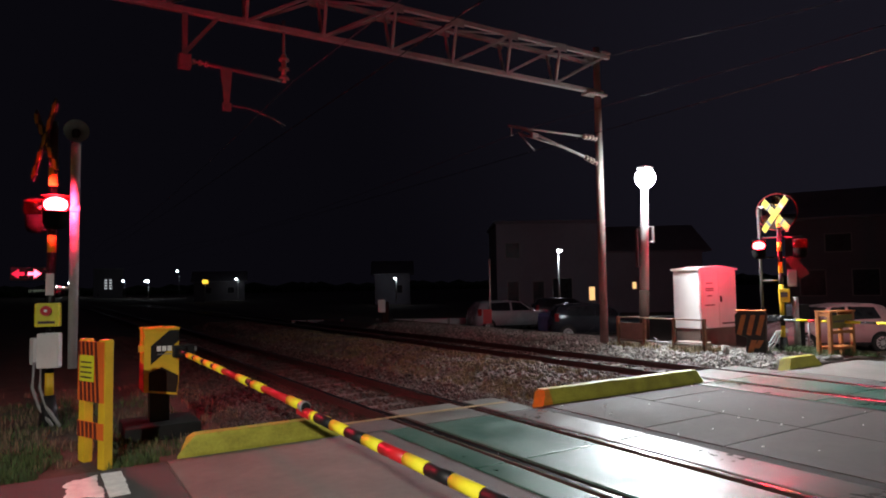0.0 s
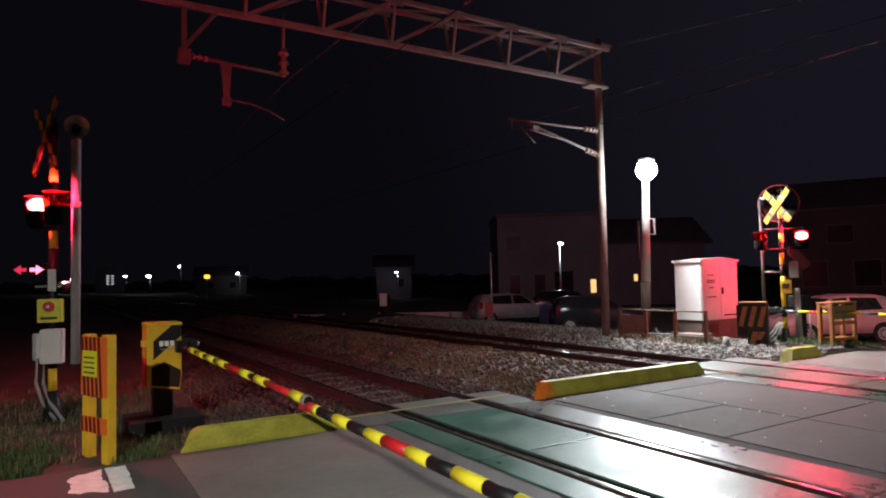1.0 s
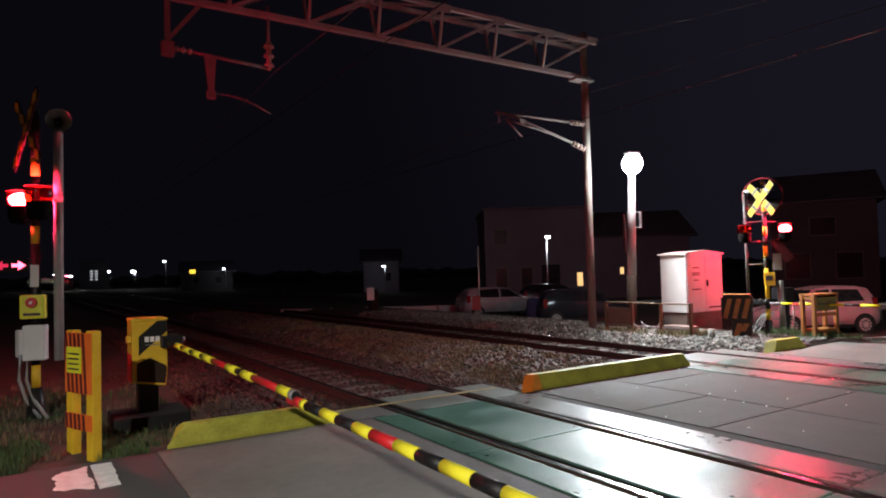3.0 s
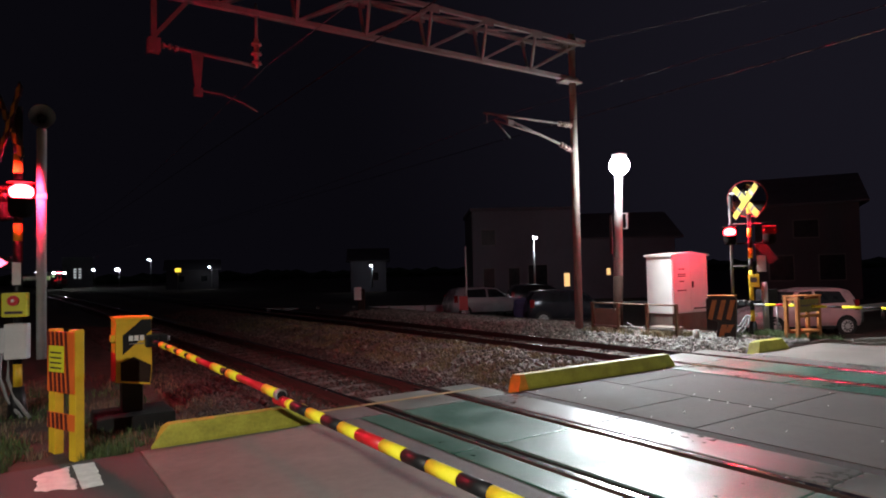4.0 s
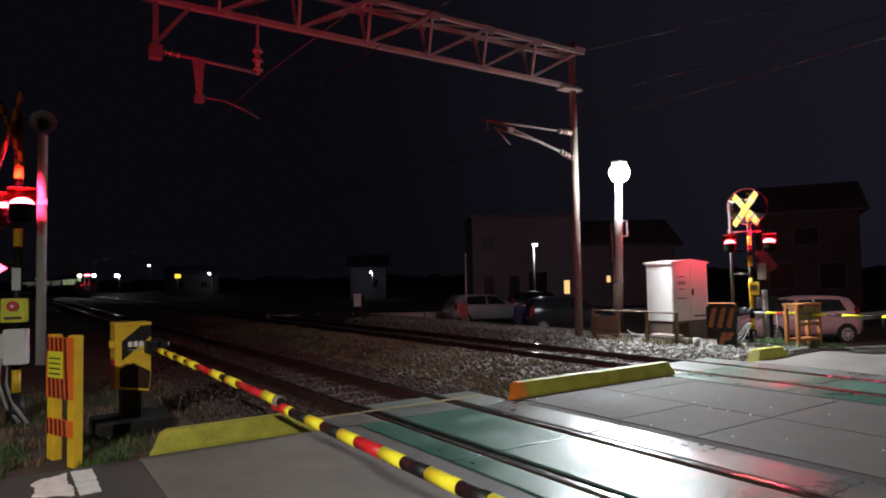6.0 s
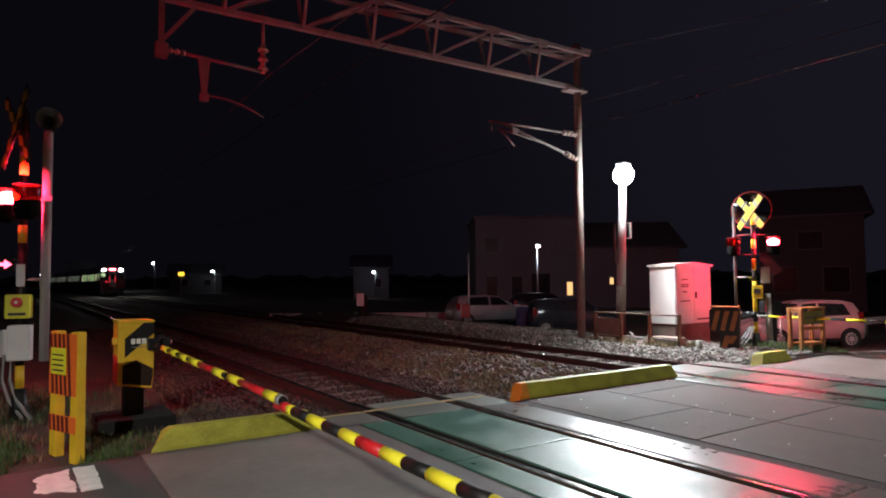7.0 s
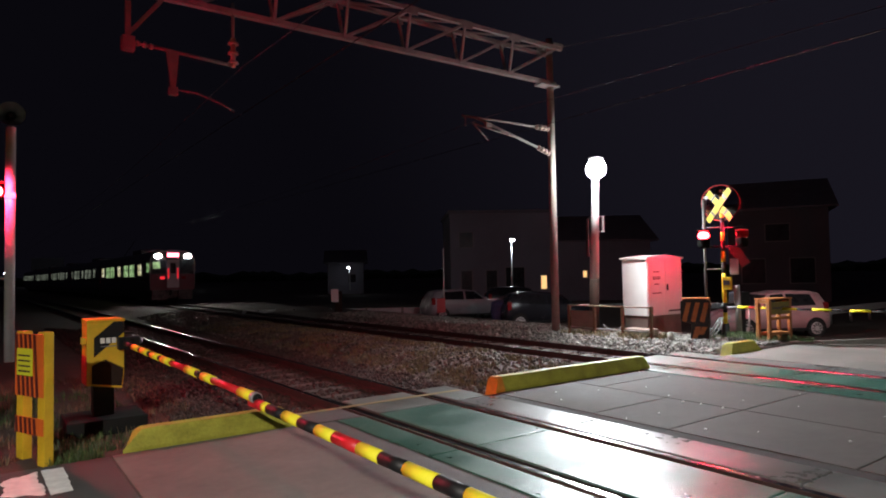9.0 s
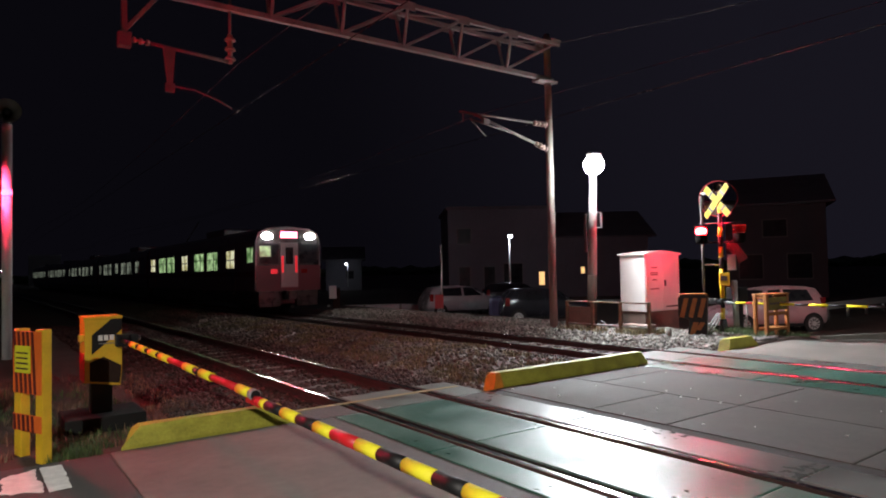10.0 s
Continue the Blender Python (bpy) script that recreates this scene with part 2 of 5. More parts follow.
def part(name, bm, material, parent=None, label="", smooth=False):
    me = bpy.data.meshes.new(name)
    bmesh.ops.recalc_face_normals(bm, faces=bm.faces[:])
    if smooth:
        for f in bm.faces:
            f.smooth = True
    bm.to_mesh(me)
    bm.free()
    for m in (material if isinstance(material, (list, tuple)) else [material]):
        me.materials.append(m)
    ob = new(name, me)
    if parent:
        ob.parent = parent
    return tagged(ob, label=label)


def thing(name, m, label, category, group="", kind=""):
    ob = new(name)
    ob.empty_display_size = 0.2
    ob.matrix_world = m
    return tagged(ob, label, category, group, kind)


def box(x0, x1, y0, y1, z0, z1, bevel=0.0, bm=None, m=None, mi=0):
    bm = bm or bmesh.new()
    mm = Matrix.LocRotScale(((x0 + x1) / 2, (y0 + y1) / 2, (z0 + z1) / 2), None, (x1 - x0, y1 - y0, z1 - z0))
    r = bmesh.ops.create_cube(bm, size=1, matrix=(m @ mm) if m else mm)
    vs = r["verts"]
    fs = {f for v in vs for f in v.link_faces}
    for f in fs:
        f.material_index = mi
    if bevel:
        es = list({e for v in vs for e in v.link_edges})
        bmesh.ops.bevel(bm, geom=es, offset=bevel, segments=2, affect="EDGES", profile=0.6)
    return bm


def rod(p, q, r, r2=None, seg=12, bm=None, caps=True, mi=0):
    bm = bm or bmesh.new()
    p, q = Vector(p), Vector(q)
    d = q - p
    m = Matrix.Translation((p + q) / 2) @ d.to_track_quat("Z", "Y").to_matrix().to_4x4()
    res = bmesh.ops.create_cone(bm, cap_ends=caps, segments=seg, radius1=r, radius2=r if r2 is None else r2, depth=d.length, matrix=m)
    for f in {f for v in res["verts"] for f in v.link_faces}:
        f.material_index = mi
        f.smooth = len(f.verts) == 4
    return bm


def angle_bar(p, q, w, bm=None, up=(0, 0, 1)):
    """A square bar from p to q."""
    bm = bm or bmesh.new()
    p, q = Vector(p), Vector(q)
    d = q - p
    m = Matrix.Translation((p + q) / 2) @ d.to_track_quat("Z", "Y").to_matrix().to_4x4() @ Matrix.Diagonal((w, w, d.length, 1))
    bmesh.ops.create_cube(bm, size=1, matrix=m)
    return bm


def ball(c, r, bm=None, seg=14, scale=(1, 1, 1)):
    bm = bm or bmesh.new()
    res = bmesh.ops.create_uvsphere(bm, u_segments=seg, v_segments=max(6, seg // 2), radius=r, matrix=Matrix.Translation(c) @ Matrix.Diagonal((*scale, 1)))
    for f in {f for v in res["verts"] for f in v.link_faces}:
        f.smooth = True
    return bm


def prism(points, lo, hi, axis="y", bm=None, mi=0, m=None):
    """A flat outline pushed out along an axis. Outline in (x, z) for y, (y, z) for x, (x, y) for z."""
    bm = bm or bmesh.new()

    def at(a, b, c):
        v = Vector({"y": (a, c, b), "x": (c, a, b), "z": (a, b, c)}[axis])
        return m @ v if m else v
    lower = [bm.verts.new(at(a, b, lo)) for a, b in points]
    upper = [bm.verts.new(at(a, b, hi)) for a, b in points]
    fs = [bm.faces.new(lower), bm.faces.new(upper[::-1])]
    k = len(points)
    for i in range(k):
        fs.append(bm.faces.new((lower[i], lower[(i + 1) % k], upper[(i + 1) % k], upper[i])))
    for f in fs:
        f.material_index = mi
    return bm


def cable(name, pts, r, material, parent=None, label="", sub=8):
    """A round cable through points, as one tube."""
    pts = [Vector(q) for q in pts]
    bm = bmesh.new()
    rings = []
    for i, q in enumerate(pts):
        d = (pts[min(i + 1, len(pts) - 1)] - pts[max(i - 1, 0)]).normalized()
        m = Matrix.Translation(q) @ d.to_track_quat("Z", "Y").to_matrix().to_4x4()
        rings.append([bm.verts.new(m @ Vector((r * math.cos(2 * math.pi * k / sub), r * math.sin(2 * math.pi * k / sub), 0))) for k in range(sub)])
    for r0, r1 in zip(rings, rings[1:]):
        for k in range(sub):
            bm.faces.new((r0[k], r0[(k + 1) % sub], r1[(k + 1) % sub], r1[k])).smooth = True
    bm.faces.new(rings[0][::-1])
    bm.faces.new(rings[-1])
    return part(name, bm, material, parent, label)


def sag(a, b, drop, n=10):
    a, b = Vector(a), Vector(b)
    return [a.lerp(b, i / n) - Vector((0, 0, drop * 4 * (i / n) * (1 - i / n))) for i in range(n + 1)]

# ---------------- ground ----------------
NEAR, FAR = 4.50, 10.53           # centre lines of the two tracks
HALF = 0.625                      # from a centre line to the middle of a rail
EDGE = 7.05                       # the road's edge at the crossing


def bend(y):
    return -0.00017 * max(0.0, y - 25.0) ** 2


def step(a, b, v):
    t = min(1.0, max(0.0, (v - a) / (b - a)))
    return t * t * (3 - 2 * t)


def ground_height(x, y):
    xs = x - bend(min(y, 260))
    n = noise.noise(Vector((x * 0.9, y * 0.9, 0.3)))
    fine = noise.noise(Vector((x * 3.1, y * 3.1, 5.0)))
    if y < EDGE - 0.05 and y > -5.2:
        base = -0.34 - 0.45 * step(14.5, 20.5, x)
        return base
    z = -0.03 + 0.04 * n
    z += (-0.14 - z) * step(2.1, 2.9, xs)
    z += (0.05 + 0.05 * n - z) * step(6.1, 7.3, xs)
    z += (-0.15 - z) * step(8.5, 9.3, xs)
    z += (0.04 - z) * step(11.7, 12.6, xs)
    z += (-0.55 - z) * step(14.8, 18.5, xs)
    fade = 1 - step(60, 200, abs(y)) * 0.8
    if xs < -2.5:
        z += -0.25 * step(2.5, 7.0, -xs)
    return z * fade + 0.02 * fine


def axis_steps(stops):
    out = []
    for (a, s), (b, _) in zip(stops, stops[1:]):
        k = max(1, round((b - a) / s))
        out += [a + (b - a) * i / k for i in range(k)]
    return out + [stops[-1][0]]


def build_ground():
    xs = axis_steps([(-2500, 800), (-100, 20), (-20, 3), (-4, 0.25), (16, 0.6), (22, 4), (60, 30), (240, 700), (2500, 1)])
    ys = axis_steps([(-2500, 800), (-60, 10), (-5.4, 0.1), (-5.0, 3), (6.85, 0.1), (7.15, 0.22), (22, 0.5), (40, 3), (120, 12), (280, 600), (3200, 1)])
    verts = [(x, y, ground_height(x, y)) for y in ys for x in xs]
    w = len(xs)
    faces, mats = [], []
    for j in range(len(ys) - 1):
        for i in range(w - 1):
            faces.append((j * w + i, j * w + i + 1, (j + 1) * w + i + 1, (j + 1) * w + i))
            y = (ys[j] + ys[j + 1]) / 2
            x = (xs[i] + xs[i + 1]) / 2 - bend(min(y, 260)) + 0.35 * noise.noise(Vector((xs[i] * 1.7, y * 1.7, 9)))
            mats.append(1 if (2.2 < x < 6.3 or 8.7 < x < 14.2) else 0)
    me = bpy.data.meshes.new("ground")
    me.from_pydata(verts, [], faces)
    me.materials.append(EARTH)
    me.materials.append(BALLAST)
    me.polygons.foreach_set("material_index", mats)
    me.polygons.foreach_set("use_smooth", [True] * len(faces))
    return tagged(new("ground", me), "dark earth and ballast ground beside the railway", "ground", kind="structure")


build_ground()


def slab(name, x0, x1, y0, y1, z, material, label, cat="pavement", parent=None, thick=0.3, bevel=0.012):
    ob = part(name, box(x0, x1, y0, y1, z - thick, z, bevel), material, parent)
    if not parent:
        tagged(ob, label, cat, kind="structure")
    return ob


# road before the crossing, the deck between the rails, the slabs beyond
slab("road", -30, 1.04, -5, EDGE - 0.03, -0.004, ASPHALT, "dark worn asphalt road before the crossing", "road")
apron = thing("pavement", pose(0, 0, 0), "worn grey concrete slabs of the level crossing", "pavement", kind="structure")
for y0, y1 in ((-5, -0.6), (-0.6, 3.4), (3.4, EDGE - 0.02)):
    slab("slab", 1.05, 3.10, y0 + 0.006, y1 - 0.006, 0.0, CONCRETE, "", parent=apron)
for x0, x1, joints in ((5.97, 7.45, (-5, -2.2, 0.3, 2.4, 4.22, 5.27, EDGE - 0.02)), (7.45, 9.13, (-5, -2.2, 0.3, 2.4, 4.22, 6.39, EDGE - 0.02))):
    for y0, y1 in zip(joints, joints[1:]):
        slab("slab", x0 + 0.007, x1 - 0.007, y0 + 0.007, y1 - 0.007, 0.0, SLAB, "", parent=apron)


part("asphalt_strip", box(3.10, 3.395, -5, 6.95, -0.28, -0.004, 0.01), PATCHED, apron, "patched dark grey asphalt along the panels")
for x0, x1 in ((3.39, 3.44), (5.765, 5.98), (9.12, 9.24), (11.79, 11.85)):
    part("asphalt_joint", box(x0, x1, -5, EDGE - 0.03, -0.28, -0.010), DIRT, apron)


def road_beyond():
    bm = bmesh.new()
    prof = [(11.84, 0.0), (14.6, 0.0), (17.0, -0.17), (20.5, -0.45), (26, -0.5), (70, -0.5)]
    rows = []
    for y in (-5, EDGE - 0.02):
        rows.append([bm.verts.new((x, y, z)) for x, z in prof] + [bm.verts.new((x, y, z - 0.25)) for x, z in prof])
    k = len(prof)
    for i in range(k - 1):
        bm.faces.new((rows[0][i], rows[0][i + 1], rows[1][i + 1], rows[1][i]))
        bm.faces.new((rows[0][k + i], rows[0][k + i + 1], rows[0][i + 1], rows[0][i]))
        bm.faces.new((rows[1][i], rows[1][i + 1], rows[1][k + i + 1], rows[1][k + i]))
    bm.faces.new((rows[0][0], rows[1][0], rows[1][k], rows[0][k]))
    return tagged(part("road", bm, CONCRETE), "pale worn road beyond the far track", "road", kind="structure")


road_beyond()


def track(name, cx, label):
    t = thing(name, pose(0, 0, 0), label, "railway track", kind="structure")
    ys = axis_steps([(-60, 12), (-5, 3), (25, 5), (265, 1)])
    for side in (-1, 1):
        for nm, prof, m in (("rail", [(-0.065, -0.15), (0.065, -0.15), (0.065, -0.135), (0.012, -0.115), (0.012, -0.05), (0.035, -0.04), (0.035, -0.004), (-0.035, -0.004), (-0.035, -0.04), (-0.012, -0.05), (-0.012, -0.115), (-0.065, -0.135)], RAIL),
                            ("rail_head", [(-0.031, -0.006), (0.031, -0.006), (0.029, 0.004), (-0.029, 0.004)], RAILTOP)):
            bm = bmesh.new()
            rings = [[bm.verts.new((cx + side * HALF + bend(y) + a, y, b)) for a, b in prof] for y in ys]
            k = len(prof)
            for r0, r1 in zip(rings, rings[1:]):
                for i in range(k):
                    bm.faces.new((r0[i], r0[(i + 1) % k], r1[(i + 1) % k], r1[i]))
            part(nm, bm, m, t)
    return t


near_track = track("railway_track", NEAR, "rusty rails with polished heads on concrete sleepers")
far_track = track("railway_track", FAR, "rusty rails with polished heads on concrete sleepers")


def deck(cx, label, edge):
    d = thing("crossing_deck", pose(0, 0, 0), label, "crossing deck", kind="structure")
    joints = [-5, -2.5, 0.0, 2.5, 5.02, 6.95, 7.98]
    strips = ((edge, cx - HALF - 0.10, PANEL), (cx - HALF + 0.13, cx + HALF - 0.13, PANEL), (cx + HALF + 0.095, cx + 1.27, STRIP))
    for k, (x0, x1, m) in enumerate(strips):
        for y0, y1 in zip(joints, joints[1:]):
            if y0 > 6 and k == 0 and cx == NEAR:
                part("end_piece", box(3.12, x1, y0 + 0.008, y1 - 0.35, -0.22, 0.001, 0.02), PATCHED, d, "grey patched end piece")
            else:
                part("panel", box(x0, x1, y0 + 0.008, y1 - 0.008, -0.22, 0.002, 0.012), ENDPANEL if y0 > 6 else m, d)
    for side in (-1, 1):
        c = cx + side * HALF
        part("rubber_groove", box(c - 0.099, c + 0.129, -5, 7.97, -0.24, -0.09) if side < 0 else box(c - 0.129, c + 0.094, -5, 7.97, -0.24, -0.09), GROOVE, d)
        part("guard_rail", box(c - side * 0.118 - 0.011, c - side * 0.118 + 0.011, -5, 8.3, -0.09, -0.012, 0.004), GROOVE, d)
    return d


near_deck = deck(NEAR, "worn green-grey crossing panels between the rails", 3.43)
far_deck = deck(FAR, "worn green-grey crossing panels between the far rails", FAR - 1.30)
mark = tagged(part("road_marking", box(3.75, 5.7, 7.50, 7.60, 0.004, 0.0065), FADED), "faded yellow line across the crossing panels", "road marking", kind="structure")
mark2 = tagged(part("road_marking", box(3.15, 3.72, 7.50, 7.60, 0.004, 0.0065), FADED), "faded yellow line across the crossing panels", "road marking", kind="structure")


def kerb(x0, x1, label, end_orange):
    t = thing("kerb", pose(0, 0, 0), label, "kerb", kind="structure")
    prof = [(EDGE - 0.02, -0.25), (EDGE - 0.02, 0.03), (EDGE + 0.06, 0.20), (EDGE + 0.20, 0.20), (EDGE + 0.25, 0.15), (EDGE + 0.25, -0.25)]

    def run(a, b, cut_a, cut_b):
        bm = bmesh.new()
        rings = []
        n = max(2, int((b - a) / 0.3))
        for i in range(n + 1):
            u = a + (b - a) * i / n
            ring = []
            for y, z in prof:
                shift = (cut_a * max(0, z) if i == 0 else -cut_b * max(0, z) if i == n else 0)
                ring.append(bm.verts.new((u + shift, y + 0.008 * noise.noise(Vector((u * 3, y * 9, z * 9))), z + 0.006 * noise.noise(Vector((u * 4, 3, z * 5))))))
            rings.append(ring)
        k = len(prof)
        for r0, r1 in zip(rings, rings[1:]):
            for i in range(k):
                bm.faces.new((r0[i], r0[(i + 1) % k], r1[(i + 1) % k], r1[i]))
        bm.faces.new(rings[0][::-1])
        bm.faces.new(rings[-1])
        return bm
    if end_orange:
        part("kerb_end", run(x0, x0 + 0.2, 0.8, 0), ORANGE, t, "orange painted kerb end")
        part("kerb_stone", run(x0 + 0.2, x1, 0, 0.4), KERB, t)
    else:
        part("kerb_stone", run(x0, x1, 1.1, 0.6), KERB, t)
    return t


kerb(1.12, 2.95, "chipped yellow-painted kerb beside the near track", False)
kerb(5.94, 9.5, "long yellow-painted kerb between the tracks", True)
kerb(12.05, 13.2, "short yellow-painted kerb beyond the far track", False)


# painted remains of a white marking on the asphalt
def white_patch(name, pts, rough):
    bm = bmesh.new()
    c = Vector((sum(p[0] for p in pts) / len(pts), sum(p[1] for p in pts) / len(pts), 0))
    ring = []
    n = 80
    for i in range(n):
        u = i / n * len(pts)
        k = int(u)
        a, b = Vector((*pts[k % len(pts)], 0)), Vector((*pts[(k + 1) % len(pts)], 0))
        p = a.lerp(b, u - k)
        p += (p - c).normalized() * rough * noise.noise(Vector((p.x * 15, p.y * 15, 1)))
        ring.append((p.x, p.y))
    prism(ring, -0.002, 0.0025, "z", bm)
    return tagged(part(name, bm, WHITEPAINT), "worn white paint patch on the dark asphalt", "road marking", kind="structure")


white_patch("road_marking", [(0.16, 6.22), (0.44, 6.10), (0.43, 6.84), (0.17, 6.73)], 0.06)
white_patch("road_marking", [(0.47, 6.06), (0.63, 6.08), (0.63, 6.87), (0.455, 6.87)], 0.02)

# pale kerb along the road beyond the far signal, and scraps of stone on the slabs
far_edge = tagged(part("kerb", box(16.0, 23.0, EDGE + 0.0, EDGE + 0.22, -0.9, -0.02, 0.02, m=pose(0, 0, 0, 0, 3.2, 0) @ pose(0, 0, 0.88)), POLE), "pale concrete kerb along the road beyond", "kerb", kind="structure")
rng = random.Random(11)
for k in range(22):
    x, y = rng.uniform(6.0, 9.0), rng.uniform(2.5, 6.9)
    s = rng.uniform(0.008, 0.018)
    bm = bmesh.new()
    bmesh.ops.create_icosphere(bm, subdivisions=1, radius=s, matrix=Matrix.Translation((x, y, s * 0.3)) @ Matrix.Diagonal((1.3, 0.9, 0.5, 1)))
    tagged(part("stone_chip", bm, WHITEPAINT), "small pale stone chip lying on the slabs", "stone chip", "stone chips")

# ---------------- barrier gate ----------------


def gate_machine():
    t = thing("barrier_gate", pose(1.17, 8.45, 0.0, 0, 0, 0), "yellow and black crossing barrier with striped arm lowered", "barrier gate")
    part("base_plate", box(-0.40, 0.42, -0.38, 0.35, -0.14, 0.15, 0.02), GROOVE, t, "dark concrete footing")
    part("column", box(-0.11, 0.11, -0.11, 0.11, 0.15, 0.55, 0.015), BLACK, t)
    # housing with a slanting lower front
    part("housing", prism([(-0.19, 0.52), (0.17, 0.46), (0.19, 0.62), (0.19, 1.22), (0.15, 1.245), (-0.17, 1.245), (-0.19, 1.22)], -0.21, 0.21, "y"), YELLOW, t)
    part("cover", box(-0.2, 0.2, -0.22, 0.22, 1.225, 1.26, 0.012), YELLOW, t)
    part("stripe", prism([(-0.12, 0.83), (0.188, 1.10), (0.188, 1.235), (0.09, 1.235), (-0.12, 1.05)], -0.216, -0.2105, "y"), BLACK, t, "black diagonal band")
    part("stripe", prism([(-0.14, 0.535), (0.165, 0.485), (0.182, 0.62), (0.182, 0.69), (0.0, 0.80), (-0.14, 0.74)], -0.216, -0.2105, "y"), BROWN, t, "dark lower front panel")
    part("hinge", box(-0.24, -0.188, -0.16, -0.06, 0.98, 1.06, 0.01), YELLOW, t)
    part("stripe", box(-0.1945, -0.188, -0.2, 0.2, 0.52, 0.84), REDTAPE, t, "red side band")
    for k in range(3):
        part("plate_writing", box(-0.055 + 0.058 * k, -0.01 + 0.058 * k, -0.2205, -0.2165, 0.985, 1.045), WHITEWRITE, t, "white writing as plain bars")
    part("plate_writing", box(-0.05, 0.11, -0.2205, -0.2165, 0.945, 0.955), CABLE, t)
    # drive shaft and counterweight bracket
    part("shaft", rod((0.18, -0.02, 0.985), (0.36, -0.02, 0.985), 0.045), BLACK, t)
    part("bracket", box(0.24, 0.36, -0.25, 0.30, 0.93, 1.04, 0.015), BLACK, t)
    part("counterweight", box(0.22, 0.38, 0.28, 0.52, 0.88, 1.06, 0.02), BLACK, t)
    part("bracket_reflector", box(0.215, 0.2385, -0.22, -0.05, 0.96, 1.0), REDTAPE, t, "red reflector on the bracket")
    part("bolt", rod((0.36, -0.14, 0.985), (0.40, -0.14, 0.985), 0.03, seg=8), STEEL, t)
    part("bolt", rod((0.36, 0.1, 0.985), (0.40, 0.1, 0.985), 0.03, seg=8), STEEL, t)
    return t


gate = gate_machine()


def arm():
    """The long arm from the machine across the road, banded, with a sleeve where it can fold."""
    x, z = 0.185, 0.975
    Y, K, R = ARMYEL, BLACK, REDTAPE
    edges = [8.2, 7.64, 7.32, 7.18, 6.87, 6.71, 6.39, 6.27, 5.94, 5.42, 5.13, 4.96, 4.70, 4.11, 3.83]
    for a, b, m in zip(edges, edges[1:], (K, Y, K, Y, K, Y, K, Y, R, Y, K, Y, R, Y)):
        part("arm_band", rod((x, a - 8.45, z), (x, b - 8.45, z), 0.031 if m is Y else 0.0245, seg=18), m, gate)
    part("arm_sleeve", rod((x, 3.87 - 8.45, z), (x, 3.81 - 8.45, z), 0.034, 0.034, seg=18), STEEL, gate, "steel collar at the fold")
    part("arm_end", rod((x, 3.812 - 8.45, z), (x, 3.806 - 8.45, z), 0.029, 0.029, seg=18), K, gate, "dark open end of the tube")
    part("fold_plate", box(x - 0.012, x + 0.012, 3.72 - 8.45, 3.95 - 8.45, z - 0.06, z - 0.01, 0.004), R, gate, "red fold plate")
    edges = [3.80, 3.69, 3.61, 3.37, 3.16, 2.95, 2.76, 2.52, 2.33, 2.14, 1.93, 1.75, 1.58, 1.42, 1.2, 1.0, 0.8, 0.6, 0.4, 0.2, 0.0, -0.2, -0.4]
    for a, b, m in zip(edges, edges[1:], (R, Y, K, Y, K, Y, R, Y, K, Y, K, Y, R, Y, K, Y, K, Y, R, Y, K, Y)):
        part("arm_band", rod((x, a - 8.45, z - 0.03), (x, b - 8.45, z - 0.03), 0.029, seg=18), m, gate)
    part("arm_clamp", box(x - 0.07, x + 0.07, -0.30, -0.12, z - 0.07, z + 0.07, 0.015), BLACK, gate)


arm()

# yellow frame with striped boards beside the gate


def guard_frame(m, w, h, label, board_mat, paint, stripes):
    t = thing("warning_stand", m, label, "warning stand", "yellow warning stands")
    part("post", box(-w / 2, -w / 2 + 0.12, -0.045, 0.045, -0.05, h, 0.01), paint, t)
    part("post", box(w / 2 - 0.12, w / 2, -0.045, 0.045, -0.05, h, 0.01), paint, t)
    for z0, z1 in ((h - 0.62, h - 0.02), (h - 0.98, h - 0.82)):
        b = part("board", box(-w / 2 + 0.005, w / 2 - 0.005, -0.059, -0.045, z0, z1, 0.004), board_mat, t)
        n = stripes
        for i in range(n):
            a = -w / 2 + 0.012 + (w - 0.10) * i / n
            lean = 0.09 * (z1 - z0)
            part("stripe", prism([(a + lean, z0 + 0.004), (a + 0.042 + lean, z0 + 0.004), (a + 0.042, z1 - 0.004), (a, z1 - 0.004)], -0.0635, -0.0595, "y"), MAROON, b)
    p = part("plate", box(-w * 0.36, w * 0.18, -0.077, -0.0655, h - 0.42, h - 0.16, 0.004), LIME, t, "notice plate with small writing")
    for k in range(4):
        part("writing", box(-w * 0.3, w * 0.12, -0.0795, -0.0775, h - 0.22 - 0.05 * k - 0.016, h - 0.22 - 0.05 * k), WRITING, p)
    return t


guard_frame(pose(0.44, 7.42, 0.0, 0, 0, -66), 0.50, 1.22, "orange-yellow steel guard frame with dark striped boards in the grass", ORSTRIPE, YELLOW, 5)


